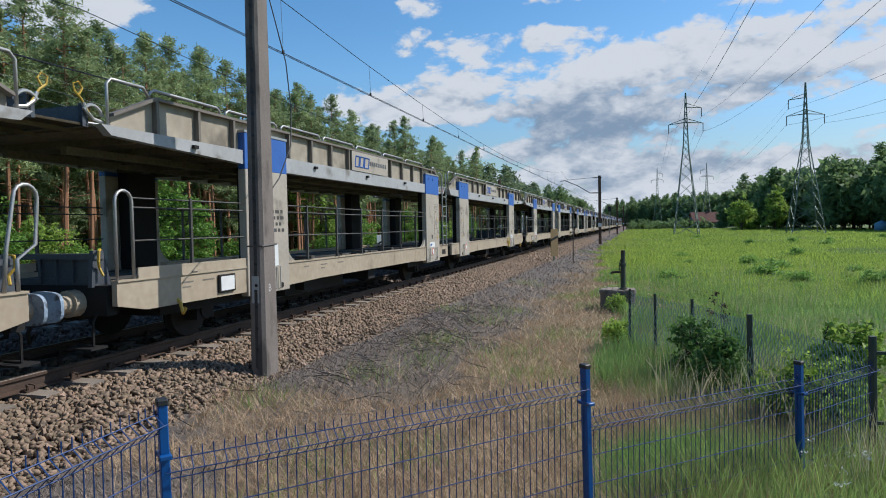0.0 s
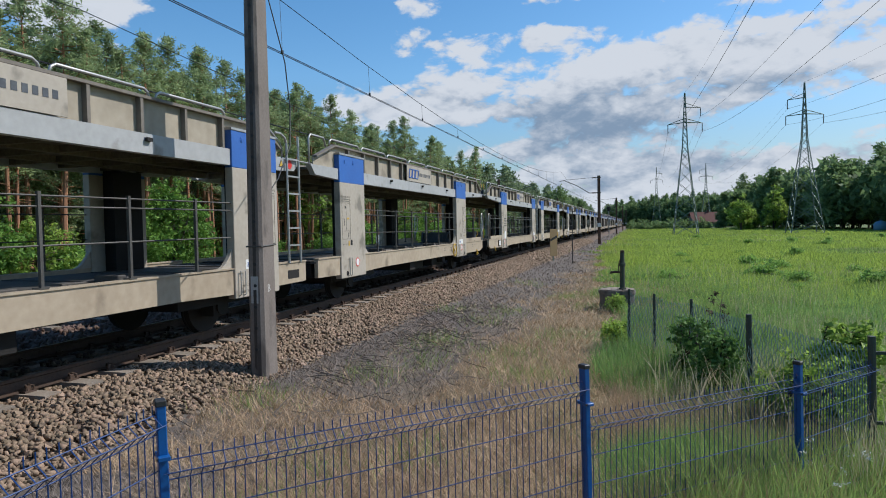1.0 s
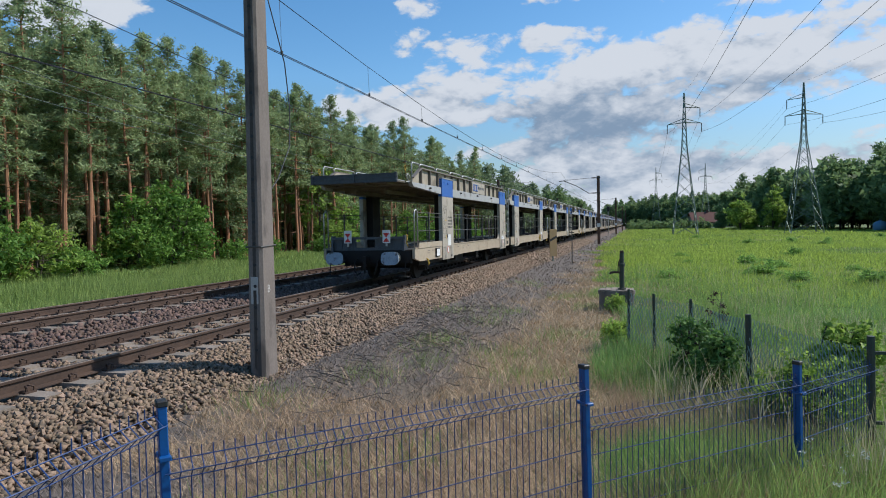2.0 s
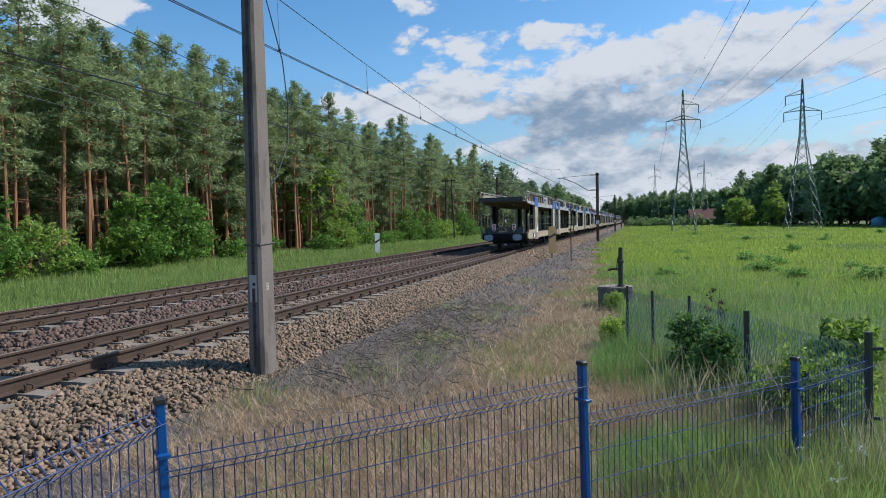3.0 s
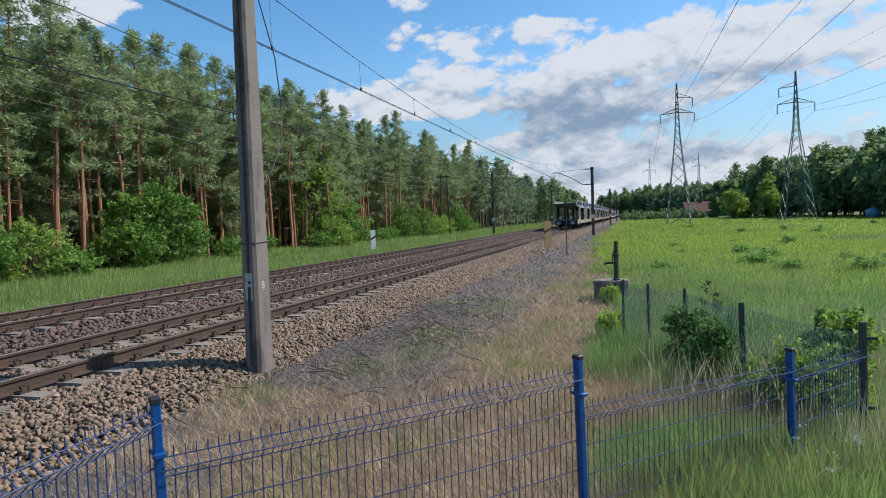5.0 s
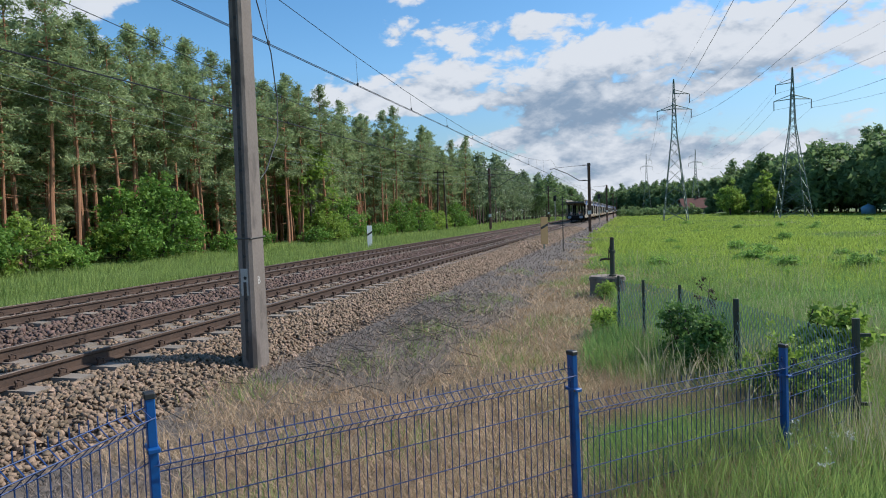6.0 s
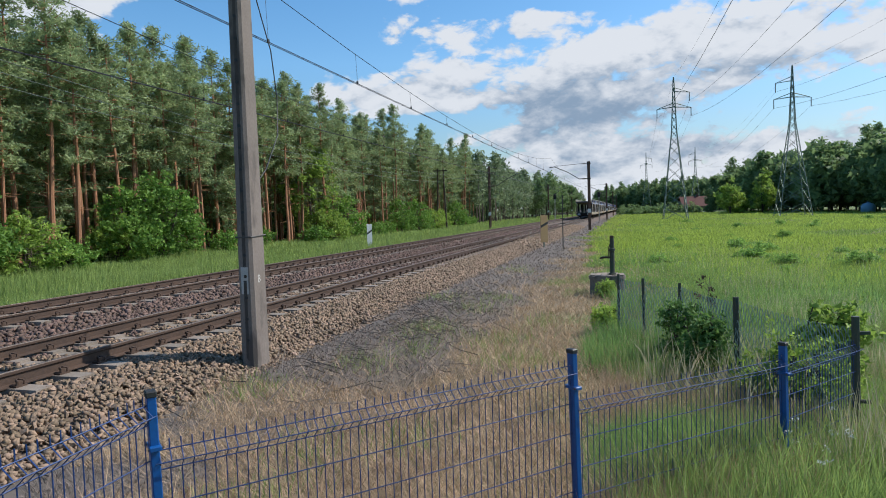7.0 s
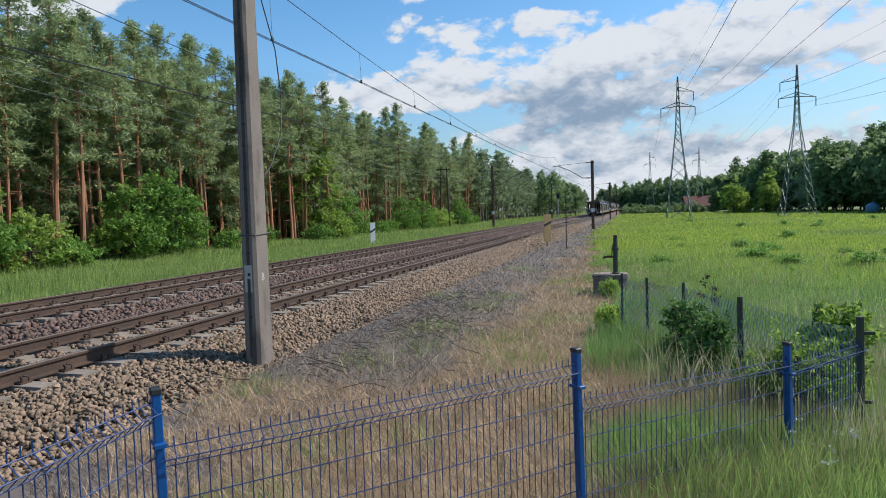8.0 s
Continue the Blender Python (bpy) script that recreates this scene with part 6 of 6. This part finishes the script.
    x, y, r, mix = x[k], y[k], r[k], mix[k]
    lean = rng.uniform(0.45, 0.995, len(x))
    w = np.maximum(0.004, 0.0013 * r) * rng.uniform(0.6, 1.3, len(x))
    near = smooth_step(-4.2, -1.4, x) * 2.6 - 1.5 + 1.3 * smooth_step(9.5, 6.0, y)
    straw = mix + near > 0.0
    z = ground_height(x, y)
    blades("dry_grass", "straw", x[straw], y[straw], z[straw], rng.uniform(0.07, 0.24, straw.sum()), w[straw], lean[straw], rng, "dry straw-coloured grass beside the line")
    q = ~straw & (rng.uniform(size=len(x)) < 0.85)
    blades("withered_weeds", "grey_straw", x[q], y[q], z[q], rng.uniform(0.04, 0.14, q.sum()), w[q], lean[q], rng, "grey withered weeds beside the ballast")
    x, y, r = polar(rng, 11000, 2.8, 26, -46, 8)
    k = (x < edge_x(y) + 1.2) & (x > -4.3) & (pn(x, y, 1.0, 11) + 0.5 * pn(x, y, 3.1, 4) > -0.5)
    x, y, r = x[k], y[k], r[k]
    blades("straw_stalks", "straw", x, y, ground_height(x, y) + 0.03, rng.uniform(0.25, 0.6, len(x)), np.maximum(0.005, 0.001 * r), rng.uniform(0.8, 0.999, len(x)), rng, "long fallen straw stalks")
    # green tufts within the straw
    cx, cy = rng.uniform(-4.6, 0.2, 34), 3.5 * (60 / 3.5) ** rng.uniform(0, 1, 34)
    cx[0], cy[0] = -3.8, 8.8
    cx[1], cy[1] = -4.4, 15.5
    m = 170
    x = (cx[:, None] + rng.normal(0, 0.22, (34, m)) * (1 + cy[:, None] * 0.02)).ravel()
    y = (cy[:, None] + rng.normal(0, 0.25, (34, m)) * (1 + cy[:, None] * 0.05)).ravel()
    blades("green_tufts", "grass_lush", x, y, ground_height(x, y), rng.uniform(0.08, 0.28, len(x)), rng.uniform(0.006, 0.014, len(x)), rng.uniform(0.2, 0.8, len(x)), rng, "green weed tufts in the dry grass")
    # fresh grass at the foot of the fence
    x, y = rng.uniform(-1.6, 2.6, 26000), rng.uniform(2.2, 7.0, 26000)
    k = (pn(x, y, 1.6, 13) > 0.25) & (y < 4.2 + x)
    x, y = x[k], y[k]
    blades("fence_grass", "grass_lush", x, y, ground_height(x, y), rng.uniform(0.15, 0.5, len(x)), rng.uniform(0.004, 0.009, len(x)), rng.uniform(0.1, 0.6, len(x)), rng, "fresh green grass at the fence's foot", True)
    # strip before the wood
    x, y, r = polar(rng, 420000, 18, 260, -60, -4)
    k = (x < -15.2 + 0.4 * pn(x, y, 0.8, 2)) & (x > -28)
    x, y, r = x[k], y[k], r[k]
    blades("verge_grass", "verge", x, y, ground_height(x, y), rng.uniform(0.18, 0.55, len(x)) * (1 + 0.4 * pn(x, y, 0.5, 3)), np.maximum(0.01, 0.0016 * r) * rng.uniform(0.6, 1.3, len(x)), rng.uniform(0.05, 0.5, len(x)), rng, "pale green verge grass before the wood")
    # twigs raked together at the foot of the stone bed
    cx, cy = -3.9, 12.0
    bm = bmesh.new()
    for k in range(620):
        u, v = rng.normal(0, 0.62), rng.normal(0, 2.6)
        a, L = rng.uniform(0, 6.28), rng.uniform(0.15, 0.6)
        p = np.array([cx + u, cy + v, ground_z(cx + u, cy + v) + rng.uniform(0.05, 0.16)])
        d = np.array([math.cos(a), math.sin(a), rng.normal(0.05, 0.25)]) * L
        tube(bm, [p, p + d * 0.5 + rng.normal(0, 0.02, 3), p + d], [0.007, 0.006, 0.002], 3)
    tagged(part("twigs", bm, M["twig"]), "grey dry cut twigs lying beside the ballast", "twigs", kind="stuff")
    # white umbels by the fence
    n = 24
    x, y = rng.normal(1.75, 0.35, n), rng.normal(5.75, 0.4, n)
    V, F = tufts(rng, np.repeat(np.stack([x, y, rng.uniform(0.2, 0.45, n)], -1), 8, axis=0) + rng.normal(0, 0.02, (n * 8, 3)) * (1, 1, 0.2), np.full(n * 8, 0.018), 2)
    raw("wild_flowers", V, F, M["white"], kind="stuff", label="small white wild flowers by the fence", category="flowers")


def build_dead_stalk():
    """A withered dock stem with clusters of brown seeds."""
    th = empty("dead_stalk", pose(1.12, 9.6, 0, 2, -3, 0), label="withered brown dock stalk beside the old fence", category="plant")
    part("stem", tube(bmesh.new(), [(0, 0, -0.05), (0.02, 0, 0.5), (0.0, 0.02, 0.95), (0.05, 0.02, 1.28)], [0.009, 0.008, 0.006, 0.003], 5), M["twig"], th)
    rng = np.random.default_rng(12)
    cen = []
    for k in range(9):
        z = 0.55 + k * 0.075
        a, L = rng.uniform(0, 6.28), rng.uniform(0.06, 0.16)
        tip = (math.cos(a) * L, math.sin(a) * L, z + 0.09)
        part("side_stem", tube(bmesh.new(), [(0.01, 0.01, z), tip], [0.004, 0.002], 4), M["twig"], th)
        cen += [np.array(tip) + rng.normal(0, 0.018, 3) for _ in range(7)]
    V, F = tufts(rng, np.array(cen), np.full(len(cen), 0.03), 4, 1.0, 1.4)
    raw("seeds", V, F, M["rail"], th)


def build_far_things():
    # house with a red roof behind the meadow
    th = empty("house", pose(25.5, 274, -1.0, 0, 0, 12), label="distant plastered house with a red tiled roof", category="house")
    bm = boxes((-5, 5, -4, 4, -0.3, 3.2))
    prism(bm, [(-4, 3.2), (4, 3.2), (0, 6.6)], "x", -4.9, 4.9)
    part("wall", bm, M["plaster"], th)
    bm = bmesh.new()
    prism(bm, [(-4.5, 2.85), (-4.5, 3.05), (0, 7.0), (4.5, 3.05), (4.5, 2.85), (0, 6.8)], "x", -5.5, 5.5)
    rf = part("roof", bm, M["roof_red"], th, "red tiled roof")
    part("chimney", boxes((1.2, 1.8, -0.3, 0.3, 6.2, 7.8)), M["roof_red"], rf)
    for x in (-3.2, -0.6, 2.6):
        wn = part("window", boxes((x - 0.55, x + 0.55, -4.05, -3.98, 1.0, 2.3)), M["white"], th)
        part("pane", boxes((x - 0.45, x + 0.45, -4.07, -4.04, 1.1, 2.2)), M["black"], wn)
    # pale blue tank in the grass
    tk = empty("water_tank", pose(42.2, 134, 0), label="pale blue rounded tank standing in the grass", category="tank")
    bm = bmesh.new()
    tube(bm, [(0, 0, 0), (0, 0, 1.2), (0, 0, 1.6), (0, 0, 1.8)], [1.15, 1.15, 0.8, 0.25], 20)
    part("shell", bm, M["tank_blue"], tk, smooth=True)
    part("cap", tube(bmesh.new(), [(0, 0, 1.78), (0, 0, 1.95)], 0.22, 12), M["tank_blue"], tk)


def build_stones(bed):
    scatter_stones("crushed_stone", -8.3, -4.35, 2.5, 17, 27000, 0.048, bed, 1, "brown angular crushed stones")
    scatter_stones("crushed_stone", -6.9, -4.3, 17, 36, 13000, 0.062, bed, 2, "brown angular crushed stones")
    scatter_stones("crushed_stone", -7.0, -4.3, 36, 80, 6500, 0.115, bed, 3, "brown angular crushed stones")
    scatter_stones("rusty_stone", -15.2, -8.0, 6, 36, 20000, 0.074, bed, 4, "rust-stained crushed stones between the tracks", "rusty_stone")
    scatter_stones("rusty_stone", -15.2, -6.9, 36, 80, 8500, 0.125, bed, 6, "rust-stained crushed stones between the tracks", "rusty_stone")
    scatter_stones("rusty_stone", -8.4, -6.9, 17, 36, 5000, 0.062, bed, 7, "rust-stained crushed stones between the rails", "rusty_stone")
    rng = np.random.default_rng(8)
    shapes, faces = stone_shapes(rng, 12)
    meshes = []
    for s in shapes:
        me = bpy.data.meshes.new("stone")
        me.from_pydata([tuple(v * 0.062) for v in s], [], [tuple(f) for f in faces])
        me.materials.append(M["loose_stone"])
        meshes.append(me)
    for k in range(290):
        x, y = rng.uniform(-6.5, -4.75), rng.uniform(3.2, 9.0)
        z = float(ballast_profile(x)) + float(ground_height(x, y)) * (0.2 if x < -4.5 else 1.0) + 0.012
        part("stone", meshes[k % 12], None, bed, m=pose(x, y, z, rng.normal(0, 25), rng.normal(0, 25), rng.uniform(0, 360)))


# ---- build ----
build_ground()
bed = build_ballast()
build_poles()
build_fence()
build_link_fence()
build_well()
build_pylons()
build_forest()
build_shrubs()
build_far_things()
build_dead_stalk()
build_grass()
build_tracks()
build_train()
build_stones(bed)
motions()
